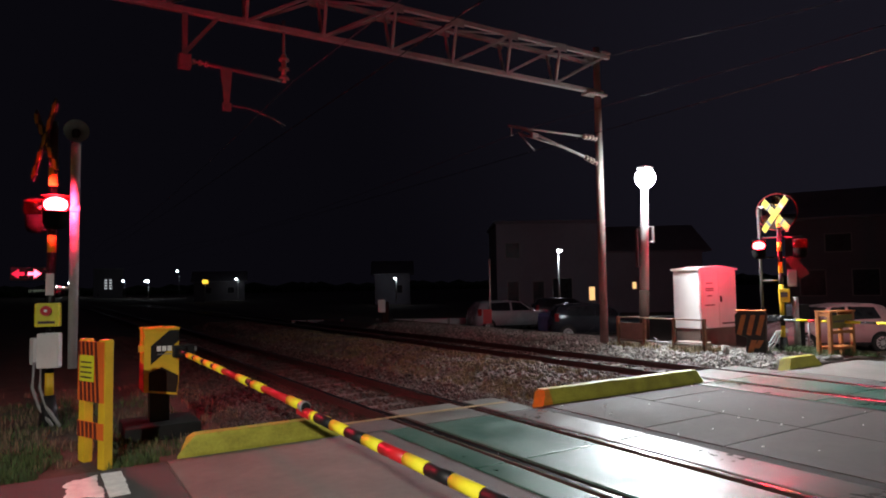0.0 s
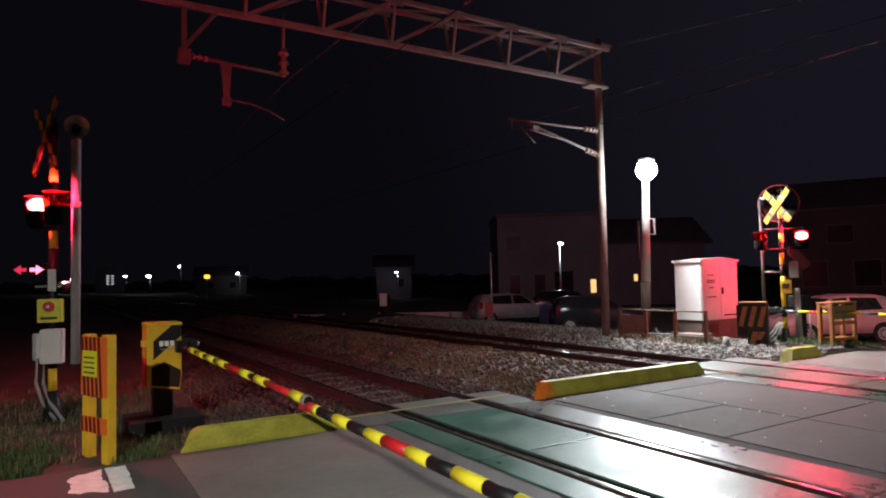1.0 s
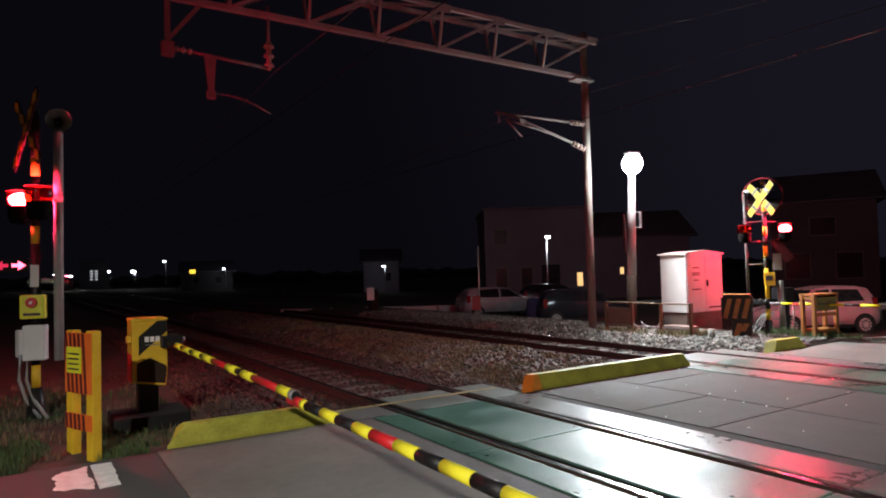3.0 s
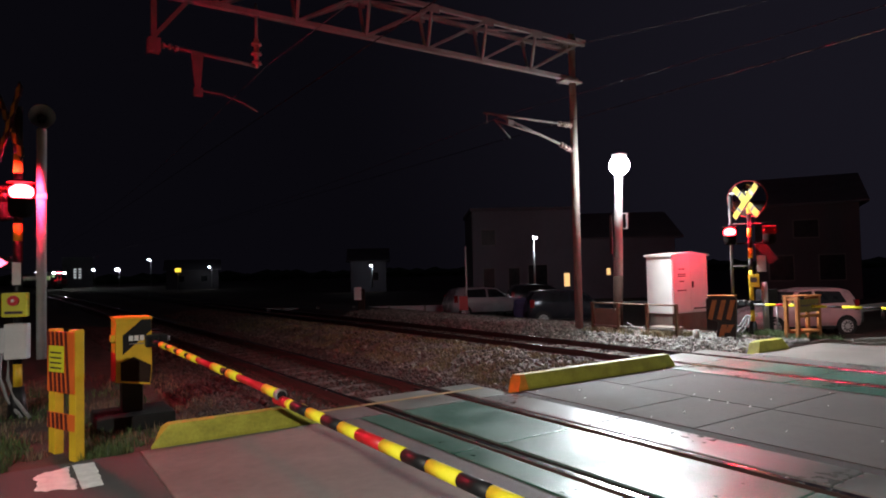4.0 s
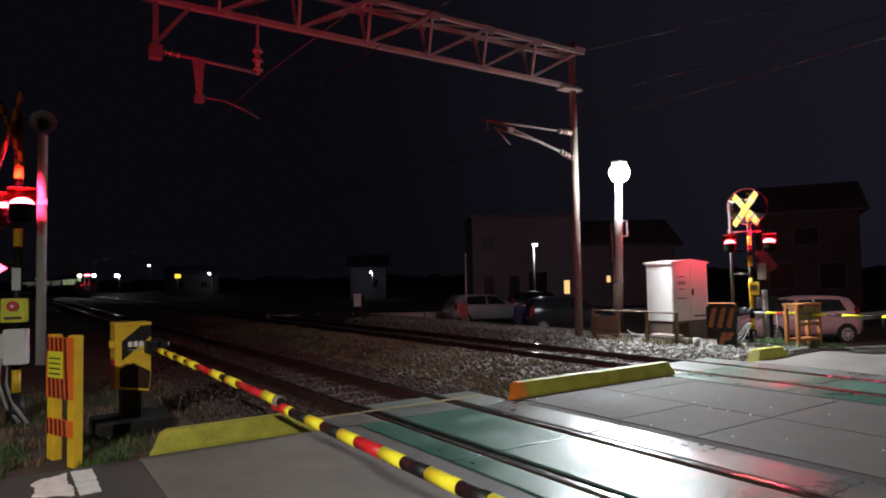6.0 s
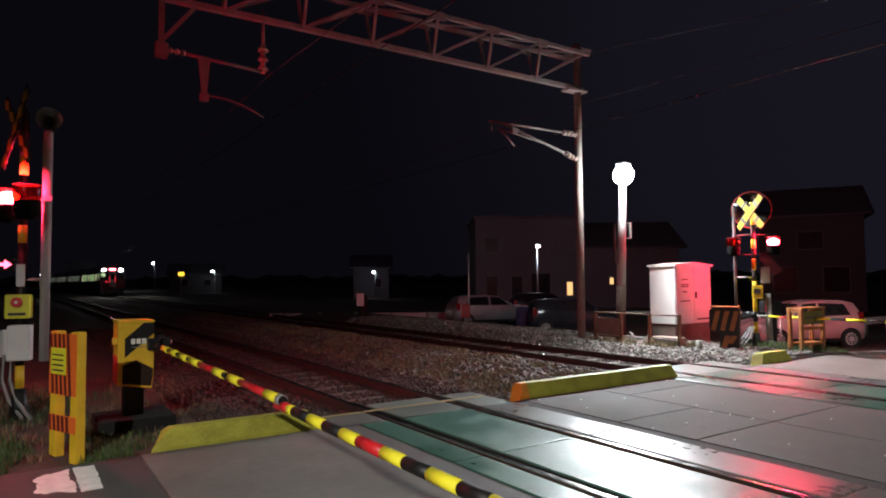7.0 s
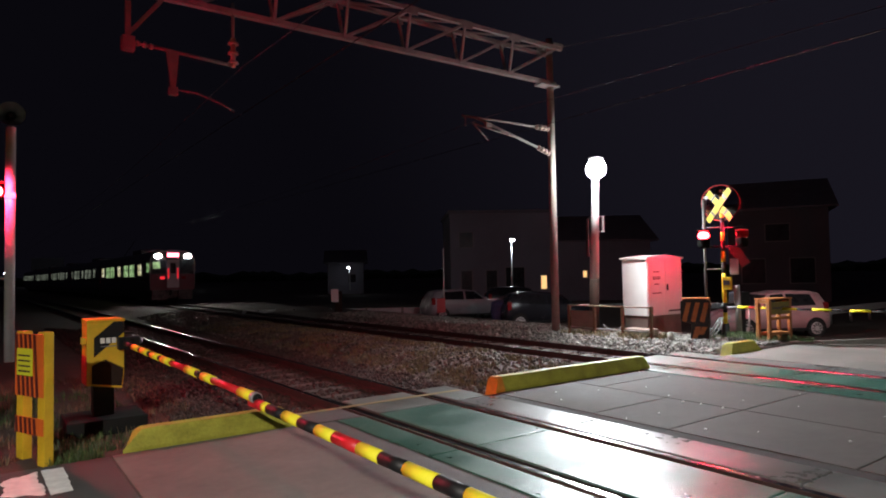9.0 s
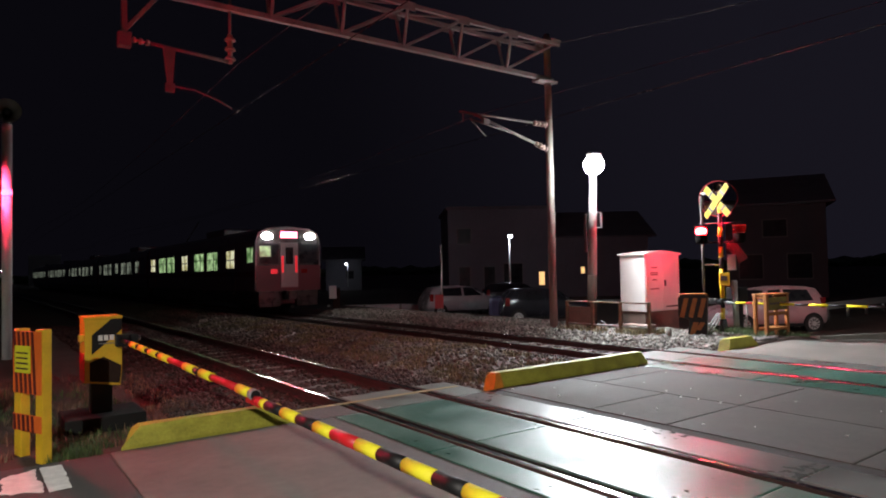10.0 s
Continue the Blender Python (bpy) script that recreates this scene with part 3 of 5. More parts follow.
def open_stand(m, w, h):
    """A weathered open frame: four square posts, a board above, a rail and a shelf below."""
    t = thing("warning_stand", m, "weathered orange-brown open guard frame beside the far barrier", "warning stand", "yellow warning stands")
    for x in (-w / 2 + 0.045, w / 2 - 0.045):
        for y in (-0.13, 0.13):
            part("post", box(x - 0.045, x + 0.045, y - 0.035, y + 0.035, -0.12, h, 0.01), OCHRE, t)
        part("side_rail", box(x - 0.03, x + 0.03, -0.10, 0.10, h - 0.09, h - 0.01, 0.008), OCHRE, t)
    part("top_board", box(-w / 2, w / 2, -0.19, 0.19, h, h + 0.035, 0.008), OCHRE, t)
    p = part("board", box(-w / 2 + 0.09, w / 2 - 0.09, -0.165, -0.14, h - 0.34, h - 0.05, 0.006), BOARD, t, "stained dark yellow board")
    part("stripe", box(-w / 2 + 0.12, w / 2 - 0.12, -0.170, -0.1655, h - 0.21, h - 0.17), WRITING, p)
    part("rail", box(-w / 2 + 0.09, w / 2 - 0.09, -0.16, -0.10, h - 0.46, h - 0.39, 0.008), OCHRE, t)
    part("shelf", box(-w / 2 + 0.09, w / 2 - 0.09, -0.16, 0.16, h - 0.80, h - 0.74, 0.008), OCHRE, t)
    return t


open_stand(pose(14.82, 7.56, -0.07, 0, 0, -4), 0.90, 1.05)

# ---------------- warning signals ----------------
BULBS = []


def warning_signal(m, label, heights, lozenges, turn=0):
    """A striped post with a cross of boards, two lamps on an arm, a box and a call button. It faces -x by its own axes."""
    t = thing("warning_signal", m, label, "crossing signal", "crossing signals")
    zl, zc, top = heights
    k = 0
    part("foot", rod((0, 0, -0.1), (0, 0, 0.35), 0.13, 0.075, seg=16), BLACK, t)
    edges = [0.35, 0.64, 2.23, 2.46, 3.12, 3.37, top] if lozenges else [0.35, 0.62, 0.86, 1.6, 1.88, 2.14, 2.40, 2.62, 2.98, 3.24, 3.5, top]
    for a, b in zip(edges, edges[1:]):
        part("post_band", rod((0, 0, a), (0, 0, b), 0.052, seg=16), (YELLOW, BLACK)[k % 2], t)
        k += 1
    # cross of two boards
    for s in (-1, 1):
        ax = pose(0, 0, 0, 0, 0, turn) @ pose(-0.09, 0, zc, 45 * s, 0, 0) if lozenges else pose(-0.36, 0.04, zc, 0, 0, turn) @ pose(0, 0, 0, 45 * s, 0, 0)
        o = 0.02 * (s > 0)
        half, reach = (0.075, 0.64) if lozenges else (0.088, 0.52)
        b = part("cross_board", box(-0.012 - o, 0.008 - o, -half, half, -reach, reach, 0.004, m=ax), BLACK, t)
        for f in (-0.0165 - o, 0.0085 - o):
            if lozenges:
                for i in range(5):
                    c = -0.52 + 0.26 * i
                    part("yellow_lozenge", prism([(-0.07, c), (0, c - 0.125), (0.07, c), (0, c + 0.125)], f, f + 0.004, "x", m=ax), YELLOW, b)
            else:
                for c0, c1 in ((-0.51, -0.30), (-0.23, 0.23), (0.30, 0.51)):
                    part("yellow_panel", prism([(-0.08, c0), (0.08, c0), (0.08, c1), (-0.08, c1)], f, f + 0.004, "x", m=ax), CROSSYEL, b)
    return t


def signal_lamp(parent, at, first, glow, brim=0.168):
    """A drum of red glass under a flat cap; its glowing bulb rises into it and sinks into an added bowl."""
    x, y, z = parent.matrix_world.inverted() @ Vector(at)
    lamp = part("lamp", rod((0, 0, 0.112), (0, 0, 0.135), brim, brim - 0.02, seg=28), LAMPBLACK, parent, "round all-round lamp of red glass under a flat cap")
    lamp.matrix_local = pose(x, y, z)

    def turned(prof, name, material, label):
        bm = bmesh.new()
        n = 28
        rings = [[bm.verts.new((rr * math.cos(2 * math.pi * i / n), rr * math.sin(2 * math.pi * i / n), zz)) for i in range(n)] for rr, zz in prof]
        for r0, r1 in zip(rings, rings[1:]):
            for i in range(n):
                bm.faces.new((r0[i], r0[(i + 1) % n], r1[(i + 1) % n], r1[i])).smooth = True
        return part(name, bm, material, lamp, label)
    glass = turned([(0.150, 0.111), (0.162, 0.05), (0.160, -0.03), (0.140, -0.088)], "lamp_glass", REDGLASS, "red diffusing glass")
    glass.visible_shadow = False
    # Added bowl swallows the always-lit bulb while its lamp is off.
    turned([(0.145, -0.085), (0.147, -0.10), (0.143, -0.24), (0.11, -0.312), (0.02, -0.325), (0.003, -0.325)], "bowl", LAMPBLACK, "black bowl added to hide the lowered bulb")
    part("stay", rod((0, 0, -0.29), (-x, -y, -0.29), 0.02, seg=10), BLACK, lamp)
    bulb = part("bulb", ball((0, 0, 0), 0.135, seg=20, scale=(1, 1, 0.70)), glow, lamp, "red signal bulb")
    BULBS.append((bulb, first))
    return lamp


# states: "a" glows from the start, "b" glows after the first change
SWITCH, EVERY = 0.55, 0.606

near_signal = warning_signal(pose(0.05, 10.0, 0.0, 0, 0, 22), "yellow and black striped crossing signal with flashing red lamps", (2.83, 3.72, 4.0), True, -5)
signal_lamp(near_signal, (0.085, 9.62, 2.83), "a", REDBULB)
signal_lamp(near_signal, (-0.12, 10.25, 2.83), "b", REDBULB)
b = part("call_button_box", box(-0.17, -0.03, -0.145, 0.145, 1.25, 1.56, 0.02), LIME, near_signal, "lime emergency button box with red button")
b.matrix_local = pose(0.02, 0.03, 0, 0, 0, 50)
part("button", rod((-0.17, 0.0, 1.46), (-0.205, 0.0, 1.46), 0.065, seg=20), REDTAPE, b, "red round button")
part("button_stud", rod((-0.205, 0.0, 1.46), (-0.215, 0.0, 1.46), 0.018, seg=12), WHITEWRITE, b)
part("writing", box(-0.1745, -0.17, -0.1, 0.1, 1.29, 1.325), WRITING, b)
g = part("terminal_box", box(-0.22, -0.06, -0.14, 0.12, 0.72, 1.17, 0.02), GREYBOX, near_signal, "grey terminal box")
g.matrix_local = pose(0.02, -0.03, 0, 0, 0, 50)
part("terminal_box", box(-0.14, 0.02, 0.16, 0.28, 0.74, 1.1, 0.02), GREYBOX, near_signal)
for dx, dy in ((-0.12, 0.16), (-0.07, 0.06)):
    cable("conduit", [(dx, dy, 0.78), (dx - 0.02, dy, 0.45), (dx + 0.02, dy - 0.12, 0.2), (dx + 0.1, dy - 0.32, -0.03)], 0.022, CABLE, near_signal)
ind = part("direction_indicator", box(-0.10, 0.08, -0.2, 0.2, -0.085, 0.085, 0.015), GROOVE, near_signal, "black train direction box with lit red arrow")
ind.matrix_local = pose(-0.14, 0.30, 1.95, 0, 0, 50)
for tip, tail, glow, what in ((-0.175, -0.01, ARROWRED, "brightly lit red arrow"), (0.185, 0.03, ARROWDIM, "dim red arrow")):
    head = tip + 0.09 * (1 if tip < 0 else -1)
    part("arrow", prism([(tail, 0.022), (head, 0.022), (head, 0.062), (tip, 0.0), (head, -0.062), (head, -0.022), (tail, -0.022)], -0.108, -0.103, "x"), glow, ind, what)
part("bracket", rod((-0.1, 0.1, 1.98), (0, 0, 1.98), 0.02), BLACK, near_signal)

part("post_plate", box(-0.062, -0.050, -0.05, 0.05, 1.66, 1.95, 0.004, m=pose(0, 0, 0, 0, 0, 55)), GREYBOX, near_signal, "pale label plate")
speaker_pole = thing("speaker_pole", pose(0.31, 9.98, 0.0), "grey steel pole with a round horn speaker", "speaker pole", "speaker poles")
part("pole", rod((0, 0, 0.68), (0, 0, 3.72), 0.058, seg=18), POLEGREY, speaker_pole)
part("clamp", box(-0.06, 0.06, -0.075, 0.075, 2.78, 2.86, 0.01), STEEL, speaker_pole)
part("pole_arm", rod((-0.02, 0.0, 2.82), (-0.24, 0.02, 2.83), 0.022), STEEL, speaker_pole)
part("pole_arm", rod((-0.02, 0.0, 1.75), (-0.24, 0.02, 1.75), 0.02), STEEL, speaker_pole)
bm = bmesh.new()
rod((0, 0.12, 3.86), (0, -0.14, 3.86), 0.04, 0.145, seg=28, bm=bm, caps=False)
rod((0, -0.14, 3.86), (0, -0.17, 3.86), 0.145, 0.155, seg=28, bm=bm, caps=False)
part("horn", bm, DARKSTEEL, speaker_pole)
part("driver", ball((0, -0.06, 3.86), 0.055), BLACK, speaker_pole)
part("driver", rod((0, 0.1, 3.86), (0, 0.22, 3.86), 0.06), BLACK, speaker_pole)
part("mount", rod((0, 0, 3.72), (0, 0.05, 3.80), 0.03), STEEL, speaker_pole)

# ---------------- far side of the crossing ----------------
far_signal = warning_signal(pose(15.0, 8.85, 0.0, 0, 0, 30), "striped crossing signal with flashing red lamps and yellow cross", (2.52, 3.25, 3.68), False, -44)
part("cross_bracket", rod((0, 0, 3.25), (-0.36, 0.04, 3.25), 0.022), BLACK, far_signal)
part("cross_arm", rod((0, -0.48, 2.74), (0, 0.48, 2.74), 0.022), BLACK, far_signal)
signal_lamp(far_signal, (14.60, 9.12, 2.54), "a", REDBULB_DIM, 0.165)
signal_lamp(far_signal, (15.12, 8.42, 2.54), "b", REDBULB_FAR, 0.165)
bm = bmesh.new()
rod((0.10, 0.02, 3.36), (0.12, 0.02, 3.36), 0.46, seg=40, bm=bm)
part("mirror_back", bm, RED_PAINT, far_signal, "red-rimmed road mirror back")
bm = bmesh.new()
n = 32
rows = [[bm.verts.new((0.095 - 0.06 * (1 - (k / 5) ** 2), 0.02 + 0.43 * k / 5 * math.cos(2 * math.pi * i / n), 3.36 + 0.43 * k / 5 * math.sin(2 * math.pi * i / n))) for i in range(n)] for k in range(1, 6)]
c = bm.verts.new((0.035, 0.02, 3.36))
for i in range(n):
    bm.faces.new((c, rows[0][i], rows[0][(i + 1) % n]))
for r0, r1 in zip(rows, rows[1:]):
    for i in range(n):
        bm.faces.new((r0[i], r0[(i + 1) % n], r1[(i + 1) % n], r1[i]))
part("mirror", bm, MIRROR, far_signal, "convex road mirror", smooth=True)
bm = bmesh.new()
rod((-0.16, 0.0, 3.62), (-0.32, 0.02, 3.605), 0.04, 0.09, seg=24, bm=bm, caps=False)
rod((-0.32, 0.02, 3.605), (-0.345, 0.023, 3.603), 0.09, 0.10, seg=24, bm=bm, caps=False)
horn = part("horn", bm, BLACK, far_signal, "black bell-mouthed horn speaker")
part("driver", ball((-0.20, 0.006, 3.616), 0.04), STEEL, horn)
part("mount", rod((-0.18, 0.0, 3.58), (0, 0, 3.56), 0.02), BLACK, horn)
b = part("notice_box", box(-0.2, -0.06, -0.18, 0.06, 1.18, 1.5, 0.015), YELLOW, far_signal, "small yellow notice box")
part("writing", box(-0.205, -0.2005, -0.13, 0.02, 1.3, 1.42), WRITING, b)
# The red lamplight on this box is put into its colour.
part("direction_indicator", box(-0.07, 0.07, -0.28, 0.28, -0.12, 0.12, 0.015, m=pose(0, -0.36, 2.02, 58, 0, 0)), TRAINBAND, far_signal, "tilted direction box with red lamplight in its colour")
part("terminal_box", box(-0.08, 0.08, -0.34, -0.14, 1.55, 1.95, 0.02), STEEL, far_signal)
part("support_leg", rod((0.05, -0.30, 0.0), (0.05, -0.28, 1.3), 0.07, seg=14), STEEL, far_signal)
part("speaker_mast", rod((0.0, 0.42, 0.9), (0.0, 0.42, 3.45), 0.034, seg=14), DIMSTEEL, far_signal)
part("mast_bracket", rod((0.0, 0.42, 1.7), (0, 0, 1.7), 0.02), STEEL, far_signal)
part("mast_bracket", rod((0.0, 0.42, 3.5), (0, 0.1, 3.55), 0.02), STEEL, far_signal)
for k in range(3):
    cable("conduit", [(-0.06, 0.05 + 0.04 * k, 0.5), (-0.1, 0.12 + 0.08 * k, 0.25), (-0.15, 0.3 + 0.1 * k, 0.02), (-0.1, 0.5 + 0.1 * k, -0.02)], 0.02, CABLE, far_signal)

far_gate = thing("barrier_gate", pose(15.45, 8.7, 0.0), "striped far barrier arm lowered across the road", "barrier gate")
part("column", box(-0.08, 0.08, -0.08, 0.08, -0.1, 1.05, 0.012), BLACK, far_gate)
part("housing", box(-0.2, 0.2, -0.15, 0.2, 0.7, 1.12, 0.02), BLACK, far_gate)
part("shaft", rod((-0.2, 0.1, 0.80), (-0.55, 0.14, 0.78), 0.05), BLACK, far_gate)
part("pivot", ball((-0.55, 0.14, 0.78), 0.085), BLACK, far_gate, "black pivot head")
part("counterweight", box(-0.62, -0.48, 0.2, 0.52, 0.72, 0.86, 0.02), BLACK, far_gate)
for dy, dz in ((0.25, 0.87), (0.42, 0.84), (0.1, 0.86)):
    part("bolt", rod((-0.64, dy, dz - 0.03), (-0.60, dy, dz), 0.022, seg=8), STEEL, far_gate)
y = 0.05
bands = [(0.30, STEEL), (0.26, ARMYEL), (0.16, REDTAPE), (0.40, ARMYEL), (0.22, BLACK), (0.34, ARMYEL), (0.32, BLACK)] + [(0.40, ARMYEL), (0.36, BLACK)] * 7
for ln, m in bands:
    part("arm_band", rod((-0.55, y, 0.765), (-0.55, y - ln, 0.765), 0.029 if m is ARMYEL else 0.025, seg=12), m, far_gate)
    y -= ln

# striped machine guard
sg = thing("striped_cover", pose(13.62, 8.78, -0.05, 0, 0, 28) @ Matrix.Diagonal((1, 0.72, 1, 1)), "black and yellow diagonally striped machine cover on gravel", "machine cover")
outline = [(-y, z) for y, z in ((0.40, 0.05), (0.46, 1.0), (0.38, 1.06), (-0.30, 1.06), (-0.44, 1.0), (-0.44, 0.55), (-0.12, 0.48), (-0.16, 0.05))]
part("cover", prism(outline, -0.16, 0.16, "x"), BLACK, sg)
for k in range(3):
    c = -0.40 + 0.27 * k
    part("stripe", prism([(-c, 0.55), (-c - 0.13, 0.52), (-c - 0.29, 0.98), (-c - 0.15, 0.98)], -0.1655, -0.1605, "x"), OCHRE, sg)
for k in range(2):
    c = -0.13 + 0.2 * k
    part("stripe", prism([(-c, 0.1 + 0.14 * k), (-c - 0.16, 0.1 + 0.14 * k), (-c - 0.30, 0.42), (-c - 0.14, 0.42)], -0.1655, -0.1605, "x"), OCHRE, sg)
part("top_plate", box(-0.17, 0.17, -0.44, 0.42, 1.06, 1.085, 0.006), OCHRE, sg)
part("foot", box(-0.2, 0.2, -0.5, 0.35, -0.1, 0.06, 0.01), BLACK, sg)

stone = tagged(part("marker_post", rod((12.95, 9.0, -0.06), (12.95, 9.0, 0.27), 0.075, 0.07, seg=14), POLE), "short pale concrete marker post in gravel", "marker post")

# signal equipment cabinet
cab = thing("equipment_cabinet", pose(14.35, 10.65, 0.0), "white steel railway equipment cabinet on a stained plinth", "equipment cabinet")
W, D, Z0, Z1 = 1.55, 0.80, 0.48, 2.00
part("plinth", box(0.03, W - 0.03, 0.03, D - 0.03, -0.2, Z0, 0.01), CABBASE, cab, "dark stained plinth")
part("body", box(0, W, 0, D, Z0, Z1, 0.012), CABINET, cab)
bm = prism([(-0.045, Z1), (W + 0.045, Z1), (W + 0.045, Z1 + 0.05), (W / 2, Z1 + 0.12), (-0.045, Z1 + 0.05)], -0.05, D + 0.045, "y")
part("roof", bm, CABINET, cab)
for x0, x1 in ((0.03, W * 0.5 - 0.006), (W * 0.5 + 0.006, W - 0.03)):
    d = part("door", box(x0, x1, -0.022, -0.002, Z0 + 0.04, Z1 - 0.04, 0.005), CABINET, cab)
    if x0 > 0.5:
        part("handle", box(x0 + 0.04, x0 + 0.09, -0.05, -0.022, 1.15, 1.32, 0.006), BLACK, d, "black door handle")
        part("vent", box(x0 + 0.1, x1 - 0.1, -0.026, -0.0225, Z0 + 0.09, Z0 + 0.13), WRITING, d)
    else:
        for zz, w in ((1.64, 0.26), (1.50, 0.34), (1.45, 0.32), (1.31, 0.2), (1.07, 0.40)):
            part("writing", box(x0 + 0.36 - w / 2, x0 + 0.36 + w / 2, -0.0255, -0.0225, zz, zz + 0.028), TRAINBAND, d)

# mast light
mast = thing("mast_light", pose(13.18, 11.5, 0.0), "tall concrete mast with a glaring white floodlight", "mast light")
part("lower_pole", rod((0, 0, -0.3), (0.05, -0.03, 1.5), 0.128, 0.124, seg=24), BROWN, mast, "brown lower band")
part("upper_pole", rod((0.05, -0.03, 1.5), (0.14, -0.09, 4.42), 0.124, 0.088, seg=24), MASTWHITE, mast)
part("bracket", rod((0.14, -0.09, 4.40), (0.14, -0.12, 4.66), 0.04), STEEL, mast)
part("floodlight", box(-0.17, 0.17, -0.13, 0.13, 0.0, 0.08, 0.02, m=pose(0.13, -0.13, 4.66)), STEEL, mast, "floodlight housing")
# Ball oversized so its shape takes in the glare round the lamp.
part("flood_lens_glare", ball((0.12, -0.13, 4.43), 0.26, seg=20), FLOODGLOW, mast, "white lamp ball oversized to include its glare")
part("name_strip", box(-0.145, -0.1245, -0.04, 0.04, 2.1, 3.1), WRITING, mast)
for zz in (3.15, 2.75):
    part("step_bolt", rod((0.10, -0.1, zz), (0.24, -0.22, zz), 0.015, seg=8), STEEL, mast)
part("step_plate", box(0.22, 0.25, -0.26, -0.2, 2.74, 3.16), STEEL, mast)

# pipe fence round the cabinet
fence = thing("fence", pose(0, 0, 0), "rusty yellow pipe fence round the railway cabinet", "fence")
F0, F1, F2 = Vector((12.7, 11.9, 0)), Vector((13.0, 9.55, 0)), Vector((13.3, 9.5, 0))
for k, p in enumerate((F0, F0.lerp(F1, 0.33), F0.lerp(F1, 0.67), F1)):
    part("post", box(p.x - 0.035, p.x + 0.035, p.y - 0.035, p.y + 0.035, -0.2, 0.83, 0.006), RUSTY, fence)
part("top_rail", rod(F0 + Vector((0, 0, 0.82)), F1 + Vector((0, 0, 0.80)), 0.018), RUSTY, fence)
part("low_rail", rod(F0 + Vector((0, 0, 0.25)), F1 + Vector((0, 0, 0.22)), 0.016), STEEL, fence)
part("back_rail", rod(F0 + Vector((0.1, 0.1, 0.8)), F0 + Vector((3.2, 0.5, 0.7)), 0.02), STEEL, fence)
part("mesh_panel", box(0.02, 0.06, 0, 0.75, 0.2, 0.68, m=pose(12.78, 11.1, 0, 0, 0, 7)), CABBASE, fence, "dark plate hung on the rail")
cable("loop_cable", [(12.85, 10.9, 0.35), (12.86, 10.7, 0.22), (12.88, 10.5, 0.22), (12.9, 10.3, 0.35)], 0.012, CABLE, fence)
block = tagged(part("concrete_block", box(13.1, 13.5, 9.72, 10.45, -0.1, 0.26, 0.02), CABBASE), "stained concrete footing block beside the fence", "concrete block")

# ---------------- overhead line gantry ----------------
gan = thing("line_gantry", pose(0, 12.7, 0), "steel lattice gantry beam carried by a concrete pole over both tracks", "line gantry")
part("pole", rod((13.0, 0, -0.4), (13.02, 0, 8.3), 0.112, 0.092, seg=28), POLE, gan, "tapered concrete pole")
part("pole", rod((-3.2, 0, -0.4), (-3.2, 0, 8.3), 0.135, 0.105, seg=28), POLE, gan, "tapered concrete pole")
LO, HI = 7.03, 7.95
for s in (-0.28, 0.28):
    part("chord", box(-3.3, 13.2, s - 0.05, s + 0.05, HI - 0.05, HI + 0.05, 0.006), GANTRY, gan, "top chord of the beam")
part("chord", box(-3.3, 13.2, -0.065, 0.065, LO - 0.055, LO + 0.055, 0.006), GANTRY, gan, "bottom chord of the beam")
n = 10
w = 16.25 / n
for k in range(n):
    x0 = 13.05 - k * w
    for s in (-0.28, 0.28):
        part("diagonal", angle_bar((x0, s, HI), (x0 - w, s * 0.2, LO), 0.055), GANTRY, gan)
        part("upright", angle_bar((x0 - w, s * 0.2, LO), (x0 - w, s, HI), 0.055), GANTRY, gan)
        part("gusset", box(x0 - w - 0.17, x0 - w + 0.17, s * 1.18 - 0.007, s * 1.18 + 0.007, HI - 0.14, HI + 0.06), GANTRY, gan)
    part("tie", angle_bar((x0 - w, -0.28, HI), (x0 - w, 0.28, HI), 0.05), GANTRY, gan)
    part("tie", angle_bar((x0, -0.28, HI), (x0 - w, 0.28, HI), 0.04), GANTRY, gan)
part("pole_band", box(12.85, 13.25, -0.33, 0.33, HI + 0.06, HI + 0.14, 0.01), GANTRY, gan)
part("pole_band", box(12.55, 13.25, -0.16, 0.16, LO - 0.12, LO - 0.058, 0.01), GANTRY, gan)


def insulator(p, q, parent, r=0.075, k=4):
    p, q = Vector(p), Vector(q)
    bm = rod(p, q, r * 0.45)
    for i in range(k):
        c = p.lerp(q, (i + 0.5) / k)
        d = (q - p).normalized() * 0.025
        rod(c - d, c + d, r, r * 0.8, seg=16, bm=bm)
    return part("insulator", bm, PORCELAIN, parent, "brown porcelain insulator")


hang = thing("hanging_bracket", pose(0, 12.7, 0), "steel drop bracket hanging from the gantry beam over the near track", "line bracket", "line brackets")
part("drop_post", angle_bar((2.16, 0, LO - 0.05), (2.16, 0, 5.98), 0.09), DIMSTEEL, hang)
part("brace", angle_bar((2.16, 0, 6.2), (2.75, 0, LO - 0.05), 0.07), DIMSTEEL, hang)
part("foot", box(2.05, 2.27, -0.1, 0.1, 5.9, 6.16, 0.01), DIMSTEEL, hang)
insulator((2.27, 0, 6.06), (2.62, 0, 6.04), hang, 0.06, 3)
part("arm_tube", rod((2.5, 0, 6.05), (4.05, 0, 5.95), 0.035), DIMSTEEL, hang)
part("hanger", rod((4.08, 0, 6.5), (4.08, 0, LO + 0.2), 0.03), DIMSTEEL, hang)
insulator((4.08, 0, 5.92), (4.08, 0, 6.5), hang, 0.11, 3)
part("stem", prism([(2.82, 6.04), (3.04, 6.02), (2.98, 5.3), (2.90, 5.3)], -0.04, 0.04, "y"), DIMSTEEL, hang)
part("knuckle", box(2.86, 3.02, -0.06, 0.06, 5.18, 5.34, 0.01), DIMSTEEL, hang)
